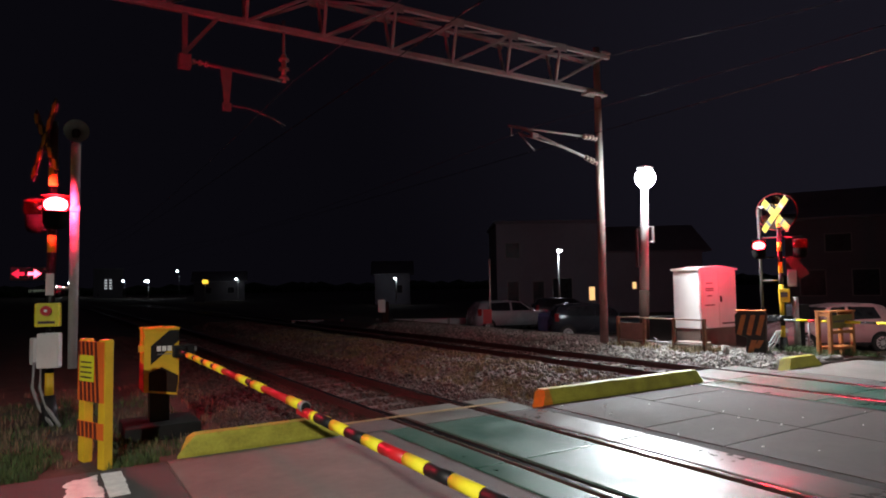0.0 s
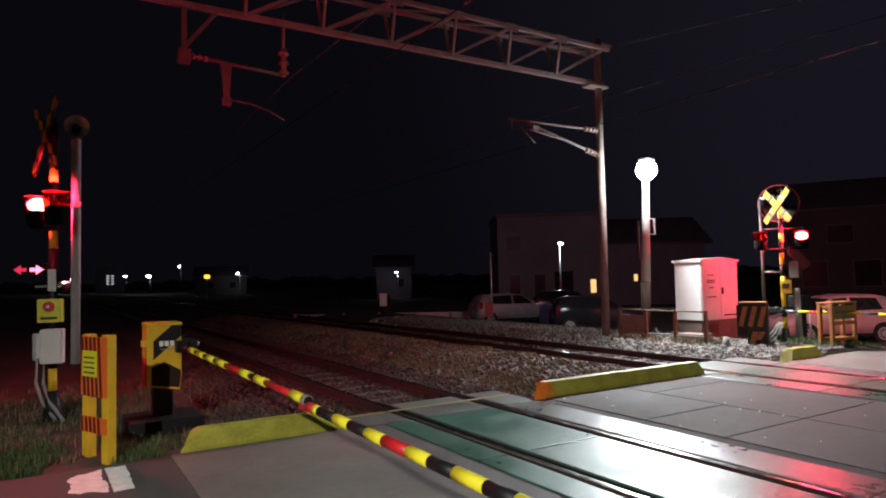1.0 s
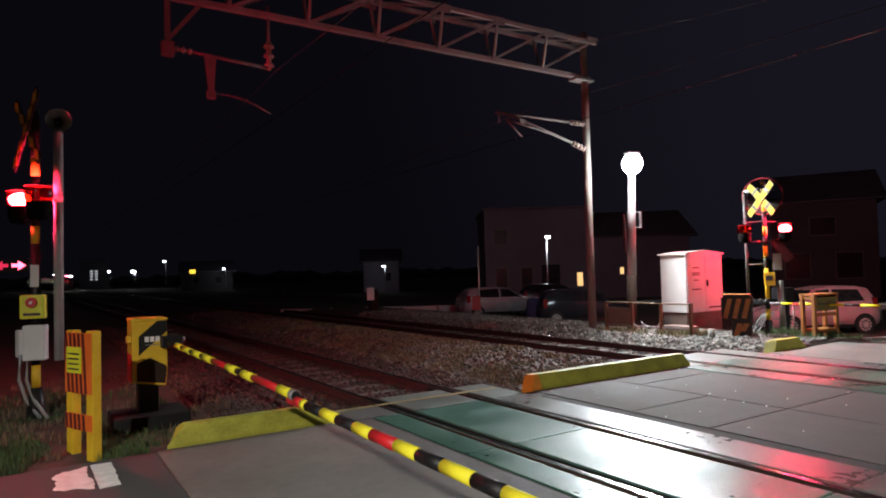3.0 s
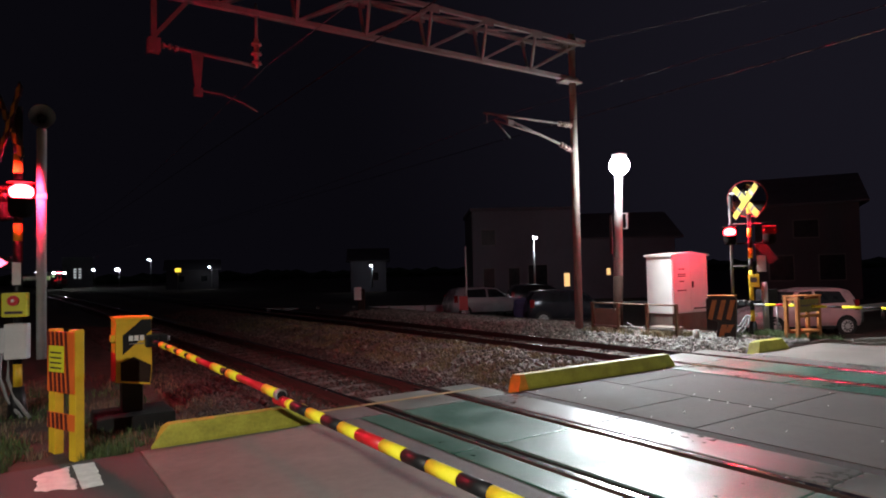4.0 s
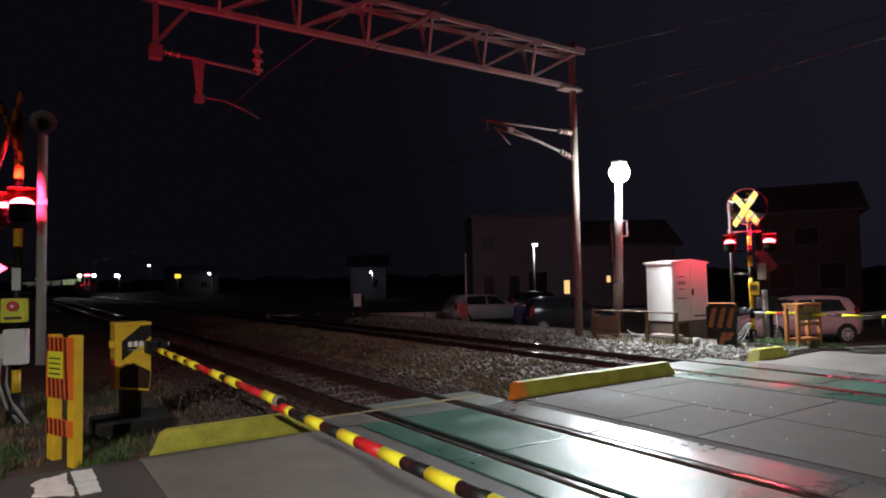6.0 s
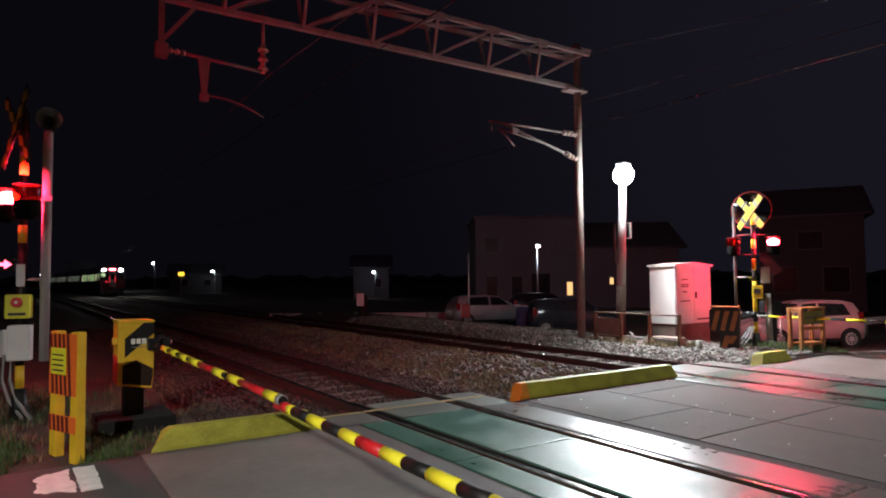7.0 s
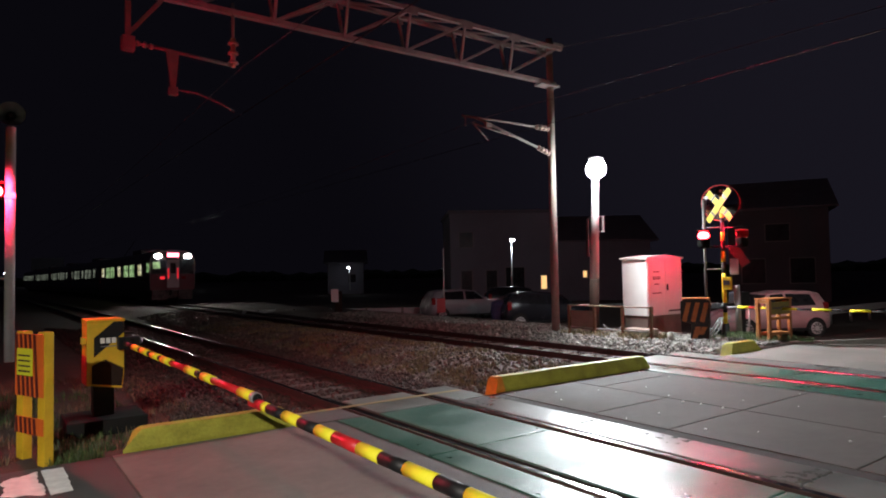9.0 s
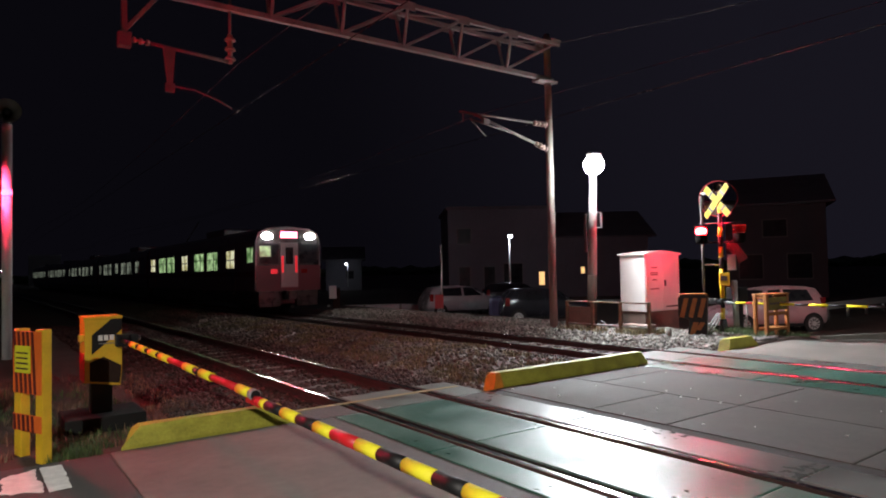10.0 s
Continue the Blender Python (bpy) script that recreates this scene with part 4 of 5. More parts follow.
cable("steady_arm", [(2.98, 0, 5.30), (3.4, 0, 5.28), (3.8, 0, 5.16), (4.1, 0, 5.02)], 0.018, DIMSTEEL, hang)

canti = thing("cantilever_bracket", pose(0, 12.7, 0), "steel cantilever bracket on the pole over the far track", "line bracket", "line brackets")
insulator((12.93, 0, 5.72), (12.4, 0, 5.72), canti, 0.08, 4)
insulator((12.93, 0, 5.02), (12.45, 0, 5.16), canti, 0.08, 4)
part("top_tube", rod((12.4, 0, 5.72), (9.85, 0, 5.70), 0.03), DIMSTEEL, canti)
part("strut", rod((12.45, 0, 5.16), (10.3, 0, 5.70), 0.035), DIMSTEEL, canti)
part("steady_arm", rod((11.6, 0, 5.35), (10.2, 0, 5.55), 0.022), DIMSTEEL, canti)
part("steady_arm", rod((10.2, 0, 5.55), (10.7, 0, 5.15), 0.018), DIMSTEEL, canti)
part("clamp", box(10.6, 10.8, -0.05, 0.05, 5.50, 5.62, 0.01), DIMSTEEL, canti)
part("drop_wire", rod((9.95, 0, 5.68), (9.95, 0, 5.45), 0.012), DIMSTEEL, canti)

for cx, zc, zm in ((NEAR - 0.25, 5.0, 5.95), (FAR, 5.1, 5.72)):
    for z, nm in ((zc, "contact_wire"), (zm, "carrier_wire")):
        pts = []
        for a, b in ((-40, 12.7), (12.7, 60), (60, 110), (110, 160)):
            for q in sag((0, a, z), (0, b, z), 0.0 if nm == "contact_wire" else 0.5, 6)[:-1]:
                pts.append((cx + bend(q.y), q.y, q.z))
        w1 = cable(nm, pts, 0.008 if nm == "contact_wire" else 0.006, COPPER if nm == "contact_wire" else WIRE, sub=5)
        tagged(w1, "thin dark overhead wire above the track", "overhead wire")
feed = cable("feeder_wire", sag((13.05, 12.7, 8.0), (22.0, -30.0, 8.6), 1.0) + sag((22.0, -30.0, 8.6), (40, -80, 9), 1.0), 0.008, WIRE, sub=5)
tagged(feed, "thin feeder wire from the gantry pole", "overhead wire")

# ---------------- the train ----------------
CAR = 20.0
TRAIN = [(0.0, 230.5), (3.5, 162.5), (5.5, 121.5), (7.0, 88.9), (7.5, 78.0), (8.5, 55.6), (9.5, 35.1), (10.0, 25.4)]   # seconds, y of the front


def front_at(t):
    for (t0, y0), (t1, y1) in zip(TRAIN, TRAIN[1:]):
        if t <= t1:
            return y0 + (y1 - y0) * (t - t0) / (t1 - t0)
    return TRAIN[-1][1]


def train_car(lead):
    """A carriage whose front end is at its origin, looking along -y; the body runs to +y."""
    t = thing("train_car", pose(0, 0, 0), "leading stainless commuter train car with bright headlamps" if lead else "stainless commuter train car with lit windows", "train car", "train cars")
    L = CAR - 0.35
    half = 1.42
    prof = [(-half, 1.0), (-half - 0.02, 1.5), (-half, 3.05), (-half + 0.12, 3.4), (-half + 0.5, 3.6), (0, 3.68), (half - 0.5, 3.6), (half - 0.12, 3.4), (half, 3.05), (half + 0.02, 1.5), (half, 1.0)]
    part("body", prism(prof, 0.06 if lead else 0.2, L, "y"), STAINLESS, t)
    part("underframe", box(-1.25, 1.25, 0.3, L - 0.2, 0.45, 1.0, 0.03), TRAINDARK, t)
    for yb in (3.0, L - 3.2):
        bg = part("bogie", box(-1.0, 1.0, yb - 1.3, yb + 1.3, 0.32, 0.62, 0.04), TRAINDARK, t)
        for dy in (-1.0, 1.0):
            part("wheelset", rod((-0.7, yb + dy, 0.43), (0.7, yb + dy, 0.43), 0.42, seg=20), RUBBER, bg)
    part("band", box(-half - 0.028, -half - 0.012, 0.25, L - 0.1, 1.62, 1.82), TRAINBAND, t, "red waist band")
    # windows on the side towards the camera: doors and pairs of windows
    y = 1.9
    side = -half - 0.022
    door_at = (2.5, 10.1, 17.6)
    for d in door_at:
        dr = part("door", box(side - 0.006, side + 0.02, d, d + 1.25, 1.05, 2.95, 0.01), STAINLESS, t)
        for k in (0, 1):
            for z0, z1 in ((2.0, 2.33), (2.38, 2.76)):
                part("door_pane", box(side - 0.012, side - 0.004, d + 0.1 + 0.58 * k, d + 0.56 + 0.58 * k, z0, z1), DOORGLOW if lead else TRAINDIM, dr, "lit door pane")
    for w0 in (5.0, 7.2, 12.9, 14.95):
        fr = part("window", box(side - 0.008, side + 0.02, w0 - 0.06, w0 + 1.66, 1.86, 2.84, 0.01), TRAINDARK, t)
        part("pane", box(side - 0.014, side - 0.006, w0, w0 + 1.6, 1.92, 2.78), TRAINGLOW if lead else TRAINDIM, fr, "lit window pane")
        part("seat_back", box(side - 0.016, side - 0.0145, w0 + 0.5, w0 + 0.62, 1.92, 2.7), TRAINDARK, fr, "dark upright")
        part("transom", box(side - 0.019, side - 0.0165, w0, w0 + 1.6, 2.42, 2.45), TRAINDARK, fr)
    part("roof_unit", box(-0.8, 0.8, 6, 9, 3.6, 3.95, 0.08), STAINLESS, t)
    if lead:
        # front end: dark upper mask, door in the middle, lamps in the brow
        part("front_mask", prism([(-1.36, 2.05), (-1.36, 3.1), (-1.2, 3.42), (-0.8, 3.55), (0.8, 3.55), (1.2, 3.42), (1.36, 3.1), (1.36, 2.05)], 0.02, 0.058, "y"), TRAINDARK, t, "black front mask")
        part("front_panel", prism([(-1.4, 1.0), (-1.4, 2.05), (1.4, 2.05), (1.4, 1.0)], 0.0, 0.058, "y"), TRAINBAND, t, "dark red front panel")
        part("gangway_door", box(-0.38, 0.38, -0.03, 0.0195, 1.15, 3.0, 0.015), STAINLESS, t, "grey gangway door")
        part("door_window", box(-0.17, 0.17, -0.036, -0.0305, 2.1, 2.8), GLASSDARK, t)
        for s in (-1, 1):
            # Glowing strips stand in for red light reflected beside the door.
            part("red_sheen_strip", box(s * 0.30 - 0.045, s * 0.30 + 0.045, -0.037, -0.0305, 1.75, 2.45), REDGLOW, t, "glowing red strip standing in for reflected red light")
            part("windscreen", box(min(s * 0.46, s * 1.26), max(s * 0.46, s * 1.26), 0.008, 0.0195, 2.12, 2.95, 0.004), GLASSDARK, t)
            part("headlamp", ball((s * 0.94, 0.0, 3.27), 0.22, seg=18, scale=(1.0, 0.3, 0.60)), HEADGLOW, t, "glaring white headlamp")
            part("coupler_skirt", box(min(s * 0.35, s * 1.3), max(s * 0.35, s * 1.3), 0.05, 0.25, 0.35, 1.0, 0.03), TRAINDARK, t)
        part("destination_sign", box(-0.36, 0.36, -0.02, 0.019, 3.2, 3.46, 0.02), SIGNGLOW, t, "lit pinkish destination sign")
        part("tail_lamp", box(-0.80, -0.52, -0.02, -0.0005, 1.72, 1.9, 0.01), REDGLOW, t, "lit red marker lamp")
        part("tail_lamp", box(0.52, 0.80, -0.02, -0.0005, 1.72, 1.9, 0.01), TAILOFF, t)
        part("cab_window", box(-half - 0.034, -half - 0.005, 0.35, 0.95, 2.2, 2.8), TRAINGLOW, t, "lit cab side window")
        part("corner_window", box(-1.26, -0.80, -0.002, 0.0075, 2.42, 2.86), TRAINGLOW, t, "lit cab corner")
        part("coupler", box(-0.18, 0.18, -0.35, 0.2, 0.65, 1.0, 0.03), TRAINDARK, t)
        part("pantograph", angle_bar((-0.5, 14, 3.7), (0.4, 14.6, 5.0), 0.04), TRAINDARK, t)
    return t


lead_car = train_car(True)
second = train_car(False)
train = [lead_car, second] + [copy_thing(second, pose(0, 0, 0)) for _ in range(3)]


def car_pose(y):
    x0, x1 = FAR + bend(y), FAR + bend(y + CAR)
    return pose(x0, y, 0.0, 0, 0, math.degrees(math.atan2(x0 - x1, CAR)))


def motions():
    times = [0.5 * k for k in range(21)]
    for i, c in enumerate(train):
        walk(c, [(t, car_pose(front_at(t) + CAR * i)) for t in times])
    for bulb, first in BULBS:
        up = first == "a"
        rows = [(0.0, pose(0, 0, 0 if up else -0.198))]
        s = SWITCH
        while s < 9.9:
            f = round(s * 30)
            rows.append(((f - 1) / 30 + 1e-4, pose(0, 0, 0 if up else -0.198)))
            up = not up
            rows.append(((f + 1) / 30 + 1e-4, pose(0, 0, 0 if up else -0.198)))
            s += EVERY
        rows.append((10.0, pose(0, 0, 0 if up else -0.198)))
        walk(bulb, rows)



# ---------------- vehicles ----------------


def small_car(m, paint, label, length=3.5, tall=1.5):
    """A small hatchback, front along -x by its own axes."""
    t = thing("parked_car", m, label, "car", "parked cars")
    st = [(-1.75, 0.30, 0.66, 0.66, 0.60), (-1.62, 0.24, 0.80, 0.80, 0.72), (-1.0, 0.22, 0.94, 0.95, 0.78), (-0.78, 0.22, 0.97, 1.02, 0.79), (-0.28, 0.22, 0.97, 1.42, 0.79),
          (0.3, 0.22, 0.97, 1.5, 0.79), (1.12, 0.22, 0.98, 1.49, 0.79), (1.46, 0.24, 0.98, 1.42, 0.78), (1.66, 0.28, 0.97, 1.05, 0.76), (1.75, 0.34, 0.74, 0.76, 0.70)]
    k = length / 3.5
    bm = bmesh.new()
    rings = []
    for x, z0, zb, zr, w in st:
        wr = w * (0.76 if zr - zb > 0.2 else 0.9)
        rings.append([bm.verts.new((x * k, y, z * tall / 1.5)) for y, z in ((-w * 0.94, z0), (-w, (z0 + zb) / 2), (-w * 0.97, zb), (-wr, zr - 0.04), (-wr * 0.8, zr), (wr * 0.8, zr), (wr, zr - 0.04), (w * 0.97, zb), (w, (z0 + zb) / 2), (w * 0.94, z0))])
    for r0, r1 in zip(rings, rings[1:]):
        for i in range(10):
            bm.faces.new((r0[i], r0[(i + 1) % 10], r1[(i + 1) % 10], r1[i]))
    bm.faces.new(rings[0])
    bm.faces.new(rings[-1][::-1])
    part("body", bm, paint, t, smooth=True)
    q = tall / 1.5
    for s in (-1, 1):
        for pts in ([(-0.62, 1.0), (0.18, 1.0), (0.18, 1.41), (-0.22, 1.38)], [(0.27, 1.0), (1.24, 1.03), (1.10, 1.38), (0.27, 1.41)]):
            bm = bmesh.new()
            vs = []
            for off in (0.012, -0.02):
                vs.append([bm.verts.new((x * k, s * (0.766 - (z - 0.97) * 0.36 + off), z * q)) for x, z in pts])
            bm.faces.new(vs[0])
            bm.faces.new(vs[1][::-1])
            for i in range(4):
                bm.faces.new((vs[0][i], vs[0][(i + 1) % 4], vs[1][(i + 1) % 4], vs[1][i]))
            part("side_window", bm, GLASSDARK, t)
        part("tail_light", box(1.50 * k, 1.66 * k, s * 0.72 - 0.05, s * 0.72 + 0.05, 0.78 * q, 1.12 * q, 0.02), TAILOFF, t, "red tail light")
        part("headlight", box(-1.72 * k, -1.5 * k, s * 0.55 - 0.13, s * 0.55 + 0.13, 0.62 * q, 0.76 * q, 0.03), GREYBOX, t)
        part("door_mirror", box(-0.68 * k, -0.55 * k, s * 0.86 - 0.08, s * 0.86 + 0.08, 0.98 * q, 1.1 * q, 0.02), paint, t)
        part("sill", box(-1.0 * k, 1.0 * k, s * 0.765 - 0.02, s * 0.765 + 0.02, 0.2, 0.3, 0.01), BLACK, t)
        for x in (-1.15, 1.20):
            wh = part("wheel", rod((x * k, s * 0.60, 0.28), (x * k, s * 0.80, 0.28), 0.28, seg=24), RUBBER, t)
            part("arch", rod((x * k, s * 0.55, 0.30), (x * k, s * 0.795, 0.30), 0.335, seg=24), BLACK, t)
            cover = part("rim", rod((x * k, s * 0.785, 0.28), (x * k, s * 0.812, 0.28), 0.205, 0.19, seg=24), GREYBOX, wh, "pale slotted wheel cover")
            for j in range(10):
                a = math.pi * 2 * j / 10
                c, sn = math.cos(a), math.sin(a)
                angle_end = (x * k + 0.17 * c, s * 0.813, 0.28 + 0.17 * sn)
                part("spoke_gap", angle_bar((x * k + 0.09 * c, s * 0.813, 0.28 + 0.09 * sn), angle_end, 0.034), BLACK, wh)
    part("windscreen", box(-0.01, 0.01, -0.56, 0.56, -0.27, 0.27, m=pose(-0.56 * k, 0, 1.20 * q, 0, 50, 0)), GLASSDARK, t)
    part("rear_window", box(-0.01, 0.01, -0.5, 0.5, -0.15, 0.15, m=pose(1.535 * k, 0, 1.18 * q, 0, -28, 0)), GLASSDARK, t)
    return t


small_car(pose(21.42, 11.16, -0.56, 0, 0, -31), CARPAINT, "pale silver small hatchback beside the road, red lamplight tinted into its paint")
small_car(pose(19.2, 19.2, -0.55, 0, 0, 150), CARDARK, "dark parked car behind the gravel bank", 3.9, 1.45)
small_car(pose(19.6, 25.4, -0.55, 0, 0, 165), CARWHITE, "white parked car in the dark yard", 4.2, 1.5)
small_car(pose(24.8, 27.0, -0.55, 0, 0, 150), CARDARK, "dark car parked before the grey building", 4.0, 1.5)

# ---------------- background ----------------


def building(m, w, d, h, label, wins, roof, wall=None):
    t = thing("building", m, label, "building", "far buildings")
    part("wall", box(-w / 2, w / 2, 0, d, -1.0, h, 0.02), wall or PLASTER, t)
    if roof == "flat":
        part("roof", box(-w / 2 - 0.15, w / 2 + 0.15, -0.15, d + 0.15, h, h + 0.25, 0.02), ROOFTILE, t)
    else:
        part("roof", prism([(-0.6, h), (d / 2, h + d * 0.28), (d + 0.6, h), (d + 0.6, h - 0.12), (-0.6, h - 0.12)], -w / 2 - 0.5, w / 2 + 0.5, "x"), ROOFTILE, t)
    for x, z, ww, hh, lit in wins:
        f = part("window", box(x - ww / 2 - 0.06, x + ww / 2 + 0.06, -0.05, 0.02, z - 0.06, z + hh + 0.06, 0.01), GANTRY, t)
        part("pane", box(x - ww / 2, x + ww / 2, -0.058, -0.0505, z, z + hh), WARMGLOW if lit else GLASSDARK, f, "warm lit pane" if lit else "dark pane")
    return t


# grey building with the street lamp before it
building(pose(32.2, 36.8, -0.5, 0, 0, -32), 8.0, 8, 6.75, "plain grey rendered building with dark windows and one lit", [(3.1, 0.95, 0.42, 1.0, True), (-2.8, 0.9, 0.8, 1.5, False), (-0.9, 0.9, 0.8, 1.5, False), (0.9, 0.6, 1.4, 2.0, False), (-2.8, 4.2, 1.0, 1.1, False)], "flat")
# The small glowing pane is added in place of a pale box.
building(pose(39.0, 33.0, -0.5, 0, 0, -36), 7.5, 8, 4.6, "dark house with a small glowing pane in place of a pale box", [(-1.35, 1.75, 0.28, 0.5, True), (2.9, 1.4, 1.2, 1.2, False)], "gable")
building(pose(43.0, 21.5, -0.5, 0, 0, -60), 6.0, 8, 6.2, "dark house standing behind the parked car", [(-1.5, 1.2, 1.4, 1.6, False), (1.4, 1.2, 1.4, 1.6, False), (0, 4.0, 1.4, 1.1, False)], "gable", DARKWALL)
building(pose(37.5, 73.0, 0, 0, 0, -28), 4.5, 6, 3.4, "small far shed lit by a lamp", [(0.8, 0.9, 0.9, 1.0, False)], "gable")
building(pose(27.5, 124.0, 0, 0, 0, -14), 9, 7, 3.2, "far low house beside the line", [(-2.0, 1.0, 1.2, 1.1, False), (2.0, 1.0, 1.2, 1.1, False)], "gable", DARKWALL)
blk = building(pose(13.9, 191.0, 0, 0, 0, -4), 7, 8, 7.5, "far apartment block with rows of lit windows", [(x, z, 0.62, 0.5, False) for x in (-2.4,) for z in (0.5,)], "flat", DARKWALL)
for z in (2.3, 3.0, 3.7, 4.4):
    for x in (-0.6, 0.5):
        part("lit_window", box(x - 0.3, x + 0.3, -0.09, -0.05, z, z + 0.36), PALEWIN, blk, "pale lit window")
# far dark tree line closing the distance
bm = bmesh.new()
rng = random.Random(4)
for k in range(160):
    a = radians(-40 + 130 * k / 160)
    r = 330 + 40 * rng.random()
    x, y = r * math.sin(a), r * math.cos(a)
    bmesh.ops.create_icosphere(bm, subdivisions=1, radius=1, matrix=Matrix.Translation((x, y, 0.5)) @ Matrix.Diagonal((9 + 5 * rng.random(), 9, 2.5 + 2.5 * rng.random(), 1)))
tagged(part("far_woods", bm, GREEN), "low dark woods along the horizon", "woods", kind="stuff")


def street_lamp(x, y, z0, h, label, watts=0.0, head=0.14, arm=0.6, aim=0.0):
    t = thing("street_lamp", pose(x, y, z0, 0, 0, aim), label, "street lamp", "street lamps")
    part("post", rod((0, 0, 0), (0, 0, h), 0.07, 0.05, seg=14), STEEL, t)
    part("lamp_arm", rod((0, 0, h - 0.05), (-arm, 0, h + 0.02), 0.03), STEEL, t)
    part("lamp_head", box(-arm - 0.3, -arm + 0.1, -0.1, 0.1, h + 0.02, h + 0.09, 0.02), STEEL, t)
    part("lamp_glass", ball((-arm - 0.1, 0, h - 0.02), head, seg=16, scale=(1.1, 0.9, 0.6)), COOLGLOW, t, "bright lamp glass")
    if watts:
        v = pose(x, y, z0, 0, 0, aim) @ Vector((-arm - 0.1, 0, h - 0.3))
        lamp_object("street_lamp_beam", "POINT", Matrix.Translation(v), watts, (0.85, 0.93, 1.0), 0.12)
    return t


street_lamp(27.5, 30.6, -0.55, 4.35, "street lamp with a cool white head before the building", 80, 0.17, 0.25, 60)
street_lamp(36.4, 69.8, 0.0, 2.75, "far street lamp beside a shed", 6, 0.16, 0.1)
street_lamp(16.8, 180, 0, 4.3, "far street lamp along the line", 0, 0.30, 0.3)
street_lamp(19.8, 160, 0, 3.9, "far bright street lamp along the line", 0, 0.46, 0.3)
street_lamp(28.0, 170, 0, 6.4, "far tall street lamp along the line", 0, 0.26, 0.3)
street_lamp(29.9, 120, 0, 3.6, "far street lamp beside a low house", 5, 0.22, 0.3)
street_lamp(7.0, 250, 0, 4.6, "far street lamp beyond the train", 0, 0.4, 0.3)
# street lamp behind the camera, and a body for the added fill lamp beyond
for (lx, ly, lz), dx, dy, where in ((STREET, -0.9, -0.5, "before"), (FAR_FILL, 0.3, -0.9, "beyond")):
    lp = thing("street_lamp", pose(lx + dx, ly + dy, -0.5 if lx > 5 else 0.0), "unseen street lamp beside the road " + where + " the crossing", "street lamp", "street lamps")
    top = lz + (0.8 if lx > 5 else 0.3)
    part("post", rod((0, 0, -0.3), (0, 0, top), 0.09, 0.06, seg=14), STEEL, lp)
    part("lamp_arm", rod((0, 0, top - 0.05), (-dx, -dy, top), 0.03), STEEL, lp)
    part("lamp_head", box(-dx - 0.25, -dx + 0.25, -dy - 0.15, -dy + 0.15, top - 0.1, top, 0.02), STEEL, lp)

# lit yellow sign far along the line
sign = thing("lit_sign", pose(21.0, 104.4, -0.35), "small yellow lit sign on a post", "sign")
part("post", rod((0, 0, 0), (0, 0, 3.0), 0.06), STEEL, sign)
part("sign_face", box(-0.42, 0.42, -0.08, 0.08, 3.0, 3.6, 0.03), mat("yellow_sign_glow", (0.5, 0.35, 0.05), 0.5, emit=(1.0, 0.62, 0.06), strength=1.6), sign, "yellow lit face")

# low white wall and posts behind the far track
wall = thing("wall", pose(0, 0, 0), "low pale concrete wall behind the far track", "wall", kind="structure")
a, b = Vector((11.0, 33.0, 0)), Vector((24.0, 23.5, 0))
d = (b - a)
yaw = math.degrees(math.atan2(d.y, d.x))
for i in range(7):
    p = a.lerp(b, i / 7)
    part("wall_block", box(0.01, d.length / 7 - 0.01, -0.08, 0.08, -0.6, 0.02, 0.015, m=pose(p.x, p.y, 0, 0, 0, yaw)), WALLWHITE, wall)
for i in range(9):
    p = a.lerp(b, (i + 0.5) / 9)
    st = tagged(part("marker_post", box(-0.06, 0.06, -0.06, 0.06, -0.55, 0.12, 0.012, m=pose(p.x - 0.5, p.y - 1.2, 0, 0, 0, yaw)), POLE), "short pale concrete post before the low wall", "marker post", "marker posts")

sp = thing("sign_post", pose(15.25, 21.1, -0.35), "thin steel post with a dull red board", "sign post")
part("post", rod((0, 0, 0), (0, 0, 3.1), 0.035), STEEL, sp)
part("board", box(-0.30, 0.05, -0.06, -0.036, 0.5, 1.08, 0.01, m=pose(0, 0, 0, 0, 0, -30)), RED_PAINT, sp, "dull red board")
sp = thing("sign_post", pose(13.5, 27.3, -0.4), "thin post with a small white board", "sign post")
part("post", box(-0.05, 0.3, -0.04, 0.04, 0, 1.4, 0.01), BROWN, sp)
part("board", box(-0.22, 0.12, -0.07, -0.041, 0.9, 1.5, 0.01, m=pose(0, 0, 0, 0, 0, -30)), CABINET, sp, "small white board")
sk = tagged(part("covered_bundle", box(-0.45, 0.45, -0.4, 0.4, 0, 1.1, 0.2, m=pose(18.0, 20.7, -0.55, 0, 0, 30)), mat("blue_tarp", (0.03, 0.04, 0.10), 0.5, vary=0.3, scale=3)), "dark blue covered bundle beside the parked car", "covered bundle")
# thin pipe barrier beside the far signal and a pale guard rail further off
pb = thing("pipe_barrier", pose(16.3, 9.3, 0.0, 0, 0, -30), "thin pale pipe barrier behind the signal", "pipe barrier")
for x in (-0.35, 0.35):
    part("post", rod((x, 0, -0.3), (x, 0, 0.75), 0.025), STEEL, pb)
part("rail", rod((-0.35, 0, 0.3), (0.35, 0, 0.28), 0.014), STEEL, pb)
gr = thing("guard_rail", pose(0, 0, 0), "pale guard rail along the far yard", "guard rail")
for k in range(6):
    part("post", rod((25.3 + 1.8 * k, 11.6, -0.6), (25.3 + 1.8 * k, 11.6, 0.1), 0.06), STEEL, gr)
part("rail", box(24.8, 35.0, 11.5, 11.56, -0.15, 0.12, 0.02), GREYBOX, gr)

# ---------------- sleepers, stones, grass ----------------
me_sl = None
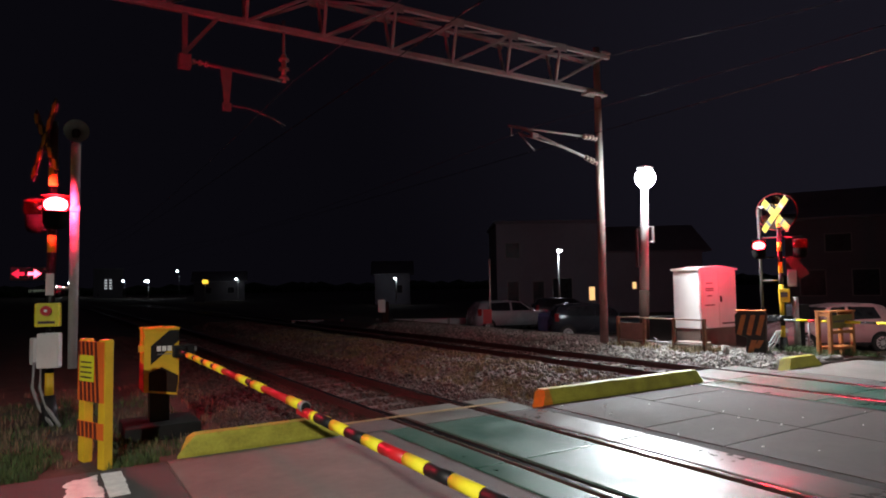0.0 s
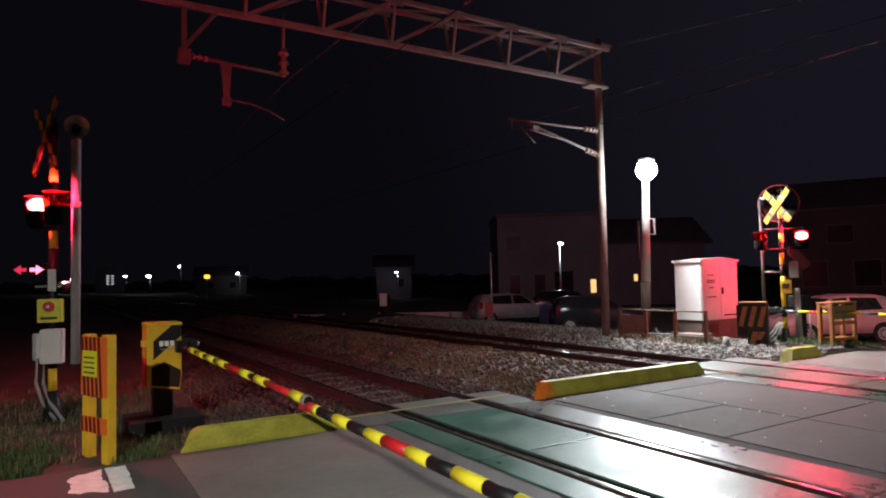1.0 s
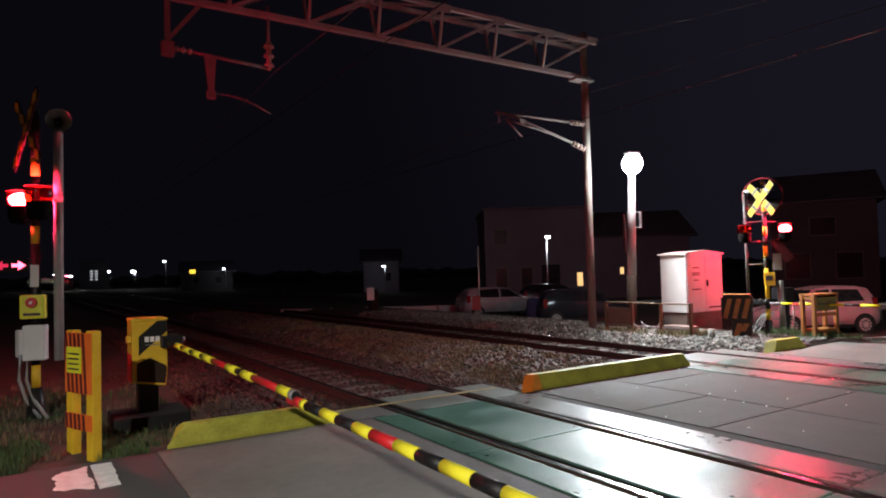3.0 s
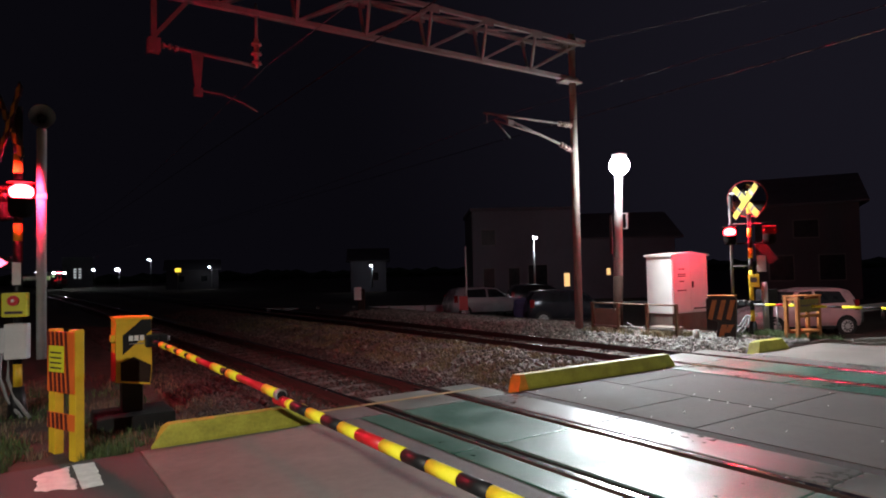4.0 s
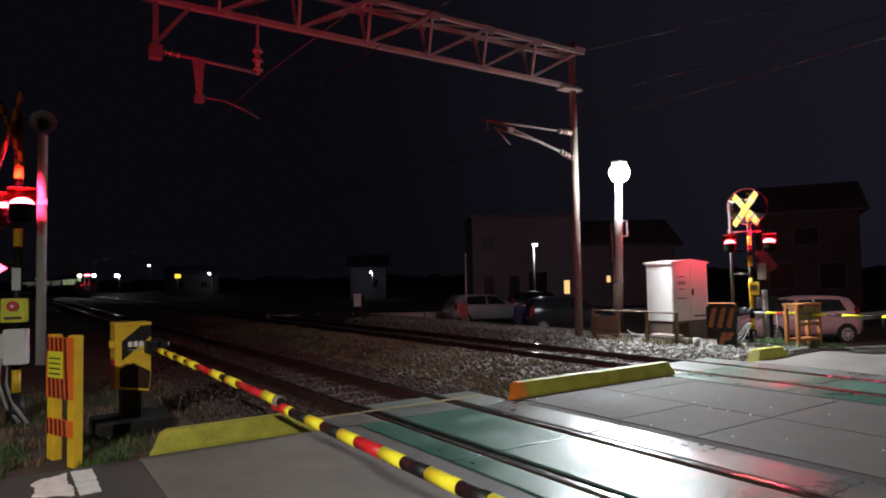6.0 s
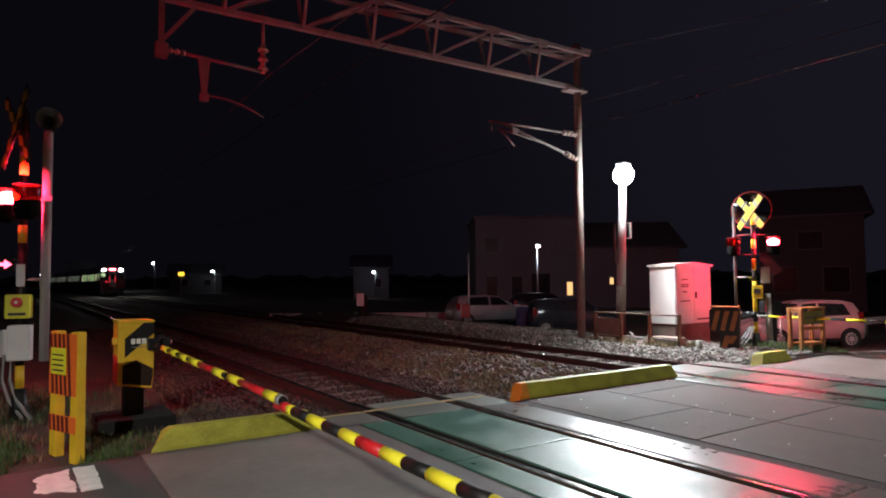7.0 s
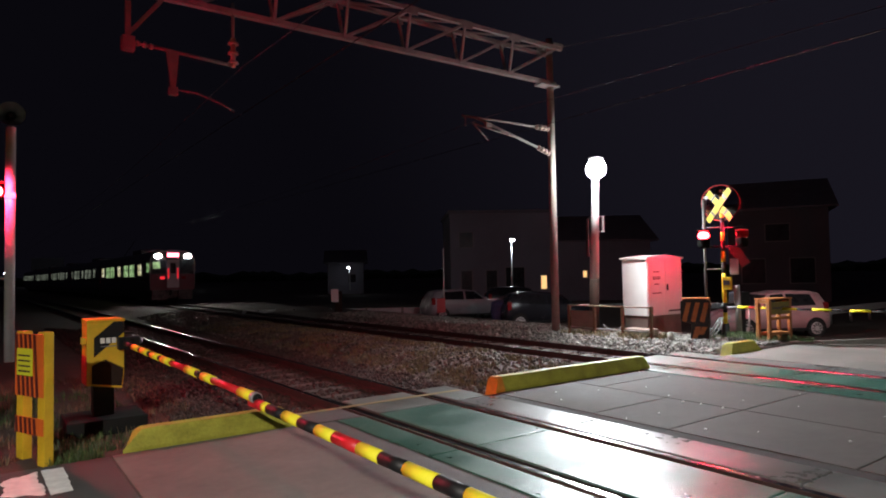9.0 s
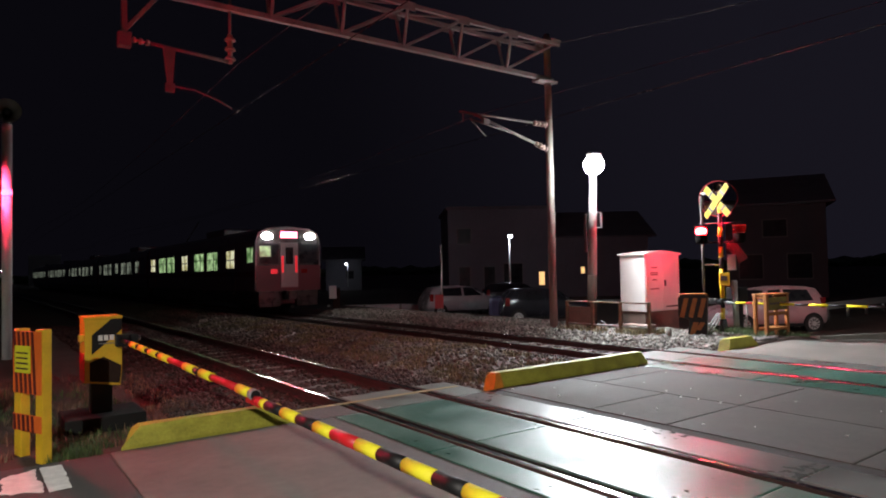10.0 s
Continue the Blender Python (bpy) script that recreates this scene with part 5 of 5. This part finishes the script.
for t, cx in ((near_track, NEAR), (far_track, FAR)):
    for k in range(64):
        y = 8.35 + 0.64 * k
        if me_sl is None:
            ob = part("sleeper", box(-1.0, 1.0, -0.11, 0.11, -0.32, -0.125, 0.015), SLEEPER, t)
            me_sl = ob.data
        else:
            ob = new("sleeper", me_sl)
            ob.parent = t
        ob.matrix_local = pose(cx + bend(y), y, 0.0, 0, 0, random.uniform(-0.5, 0.5))

ICO = None


def ico():
    global ICO
    if ICO is None:
        bm = bmesh.new()
        bmesh.ops.create_icosphere(bm, subdivisions=1, radius=1)
        ICO = (np.array([v.co[:] for v in bm.verts]), np.array([[v.index for v in f.verts] for f in bm.faces]))
        bm.free()
    return ICO


def scatter_stones(name, label, x0, x1, y0, y1, count, size, material, keep, seed):
    rs = np.random.RandomState(seed)
    v, f = ico()
    vs, fs = [], []
    base = 0
    for _ in range(count):
        # denser towards the crossing
        x, y = rs.uniform(x0, x1), y0 + (y1 - y0) * rs.rand() ** 1.6
        if not keep(x, y):
            continue
        s = size * rs.uniform(0.55, 1.25)
        w = v * (s * rs.uniform(0.6, 1.2, 3)) * (1 + 0.3 * rs.uniform(-1, 1, (len(v), 1)))
        a, b = rs.uniform(0, 6.28, 2)
        r = np.array(Euler((a, b, a * 2)).to_matrix())
        w = w @ r.T + (x + bend(y), y, ground_height(x + bend(y), y) + s * 0.25)
        vs.append(w)
        fs.append(f + base)
        base += len(v)
    me = bpy.data.meshes.new(name)
    me.from_pydata(np.concatenate(vs).tolist(), [], np.concatenate(fs).tolist())
    me.materials.append(material)
    return tagged(new(name, me), label, "gravel", kind="stuff")


def clear_of_rails(x, y):
    if y < 8.1 and (3.1 < x < 5.85 or 9.15 < x < 11.85):
        return False
    if y < 7.42 and (1.0 < x < 3.0 or 5.8 < x < 9.6 or 12.0 < x < 13.6):
        return False
    for c in (NEAR, FAR):
        if abs(abs(x - c) - HALF) < 0.10:
            return False
    return True


def on_sleeper(x, y):
    k = (y - 8.35 + 0.32) % 0.64 - 0.32
    return abs(k) < 0.10 and (abs(x - NEAR) < 0.42 or abs(x - FAR) < 0.42)


scatter_stones("ballast_near", "rust-brown ballast stones of the near track", 1.9, 6.3, 7.15, 28, 18000, 0.036, mat("rusty_ballast", (0.044, 0.025, 0.020), 0.85, vary=0.4, scale=9, island=0.6, bump=0.4, bump_scale=90), lambda x, y: clear_of_rails(x, y) and not on_sleeper(x, y), 1)
scatter_stones("ballast_island", "loose gravel between the tracks", 6.1, 9.3, 7.35, 34, 6000, 0.042, STONE, lambda x, y: clear_of_rails(x, y), 2)
# The dark rusty tone also stands in for shadow between the far rails.
scatter_stones("ballast_far_bed", "rusty ballast stones between the far rails, their dark tone partly shadow", 9.0, 11.9, 7.15, 26, 6500, 0.045, mat("rusty_ballast", (0, 0, 0)), lambda x, y: clear_of_rails(x, y) and not on_sleeper(x, y), 4)
scatter_stones("ballast_far", "grey ballast stones of the bank beyond the far track", 11.9, 14.3, 7.15, 26, 7800, 0.05, mat("grey_ballast", (0.155, 0.148, 0.132), 0.85, vary=0.35, scale=9, island=0.5, bump=0.4, bump_scale=90), lambda x, y: clear_of_rails(x, y) and not on_sleeper(x, y), 3)


def scatter_grass(name, label, spots, count, tall, material, seed, keep=None):
    rs = np.random.RandomState(seed)
    vs, fs = [], []
    for _ in range(count):
        x0, x1, y0, y1 = spots[rs.randint(len(spots))]
        x, y = rs.uniform(x0, x1), y0 + (y1 - y0) * rs.rand() ** 1.3
        if noise.noise(Vector((x * 1.6, y * 1.6, seed))) < (0.02 if seed == 7 else -0.12) or (keep and not keep(x, y)):
            continue
        z = ground_height(x, y) - 0.02
        h = tall * rs.uniform(0.35, 1.2)
        a = rs.uniform(0, 6.28)
        lean = h * rs.uniform(0.1, 0.7)
        w = 0.004 + 0.004 * rs.rand()
        c, s = math.cos(a), math.sin(a)
        k = len(vs)
        vs += [(x - s * w, y + c * w, z), (x + s * w, y - c * w, z), (x + c * lean * 0.4 + s * w * 0.7, y + s * lean * 0.4 - c * w * 0.7, z + h * 0.6),
               (x + c * lean * 0.4 - s * w * 0.7, y + s * lean * 0.4 + c * w * 0.7, z + h * 0.6), (x + c * lean, y + s * lean, z + h)]
        fs += [(k, k + 1, k + 2, k + 3), (k + 3, k + 2, k + 4)]
    me = bpy.data.meshes.new(name)
    me.from_pydata(vs, [], fs)
    me.materials.append(material)
    return tagged(new(name, me), label, "grass", kind="stuff")


off_kerb = lambda x, y: not (y < 7.42 and (1.0 < x < 3.0 or 5.8 < x < 9.6 or 12.0 < x < 13.6))
scatter_grass("verge_grass", "short green and dry grass on the verge", [(-2.5, 1.1, 7.08, 8.2), (-2.5, 1.6, 7.4, 12.0)], 15000, 0.11, GREEN, 5, off_kerb)
scatter_grass("dry_verge_grass", "dry brown grass on the bank", [(-3, 2.3, 7.4, 13.0)], 12000, 0.12, mat("brown_grass", (0.14, 0.095, 0.06), 0.85, vary=0.4, scale=5, island=0.5), 6, off_kerb)
scatter_grass("island_grass", "dry pale grass between the tracks", [(6.3, 8.7, 7.45, 24)], 36000, 0.11, GRASS, 7, off_kerb)
scatter_grass("far_grass", "green tufts round the far signal", [(13.7, 16.6, 7.2, 8.9), (14.2, 15.4, 7.7, 8.6)], 5500, 0.17, GREEN, 8, lambda x, y: abs(x - 14.6) > 0.1)
scatter_grass("fence_grass", "pale dry weeds round the fence posts", [(12.55, 12.95, 9.4, 12.2), (12.8, 13.5, 9.3, 9.8)], 2600, 0.2, GRASS, 9)
motions()
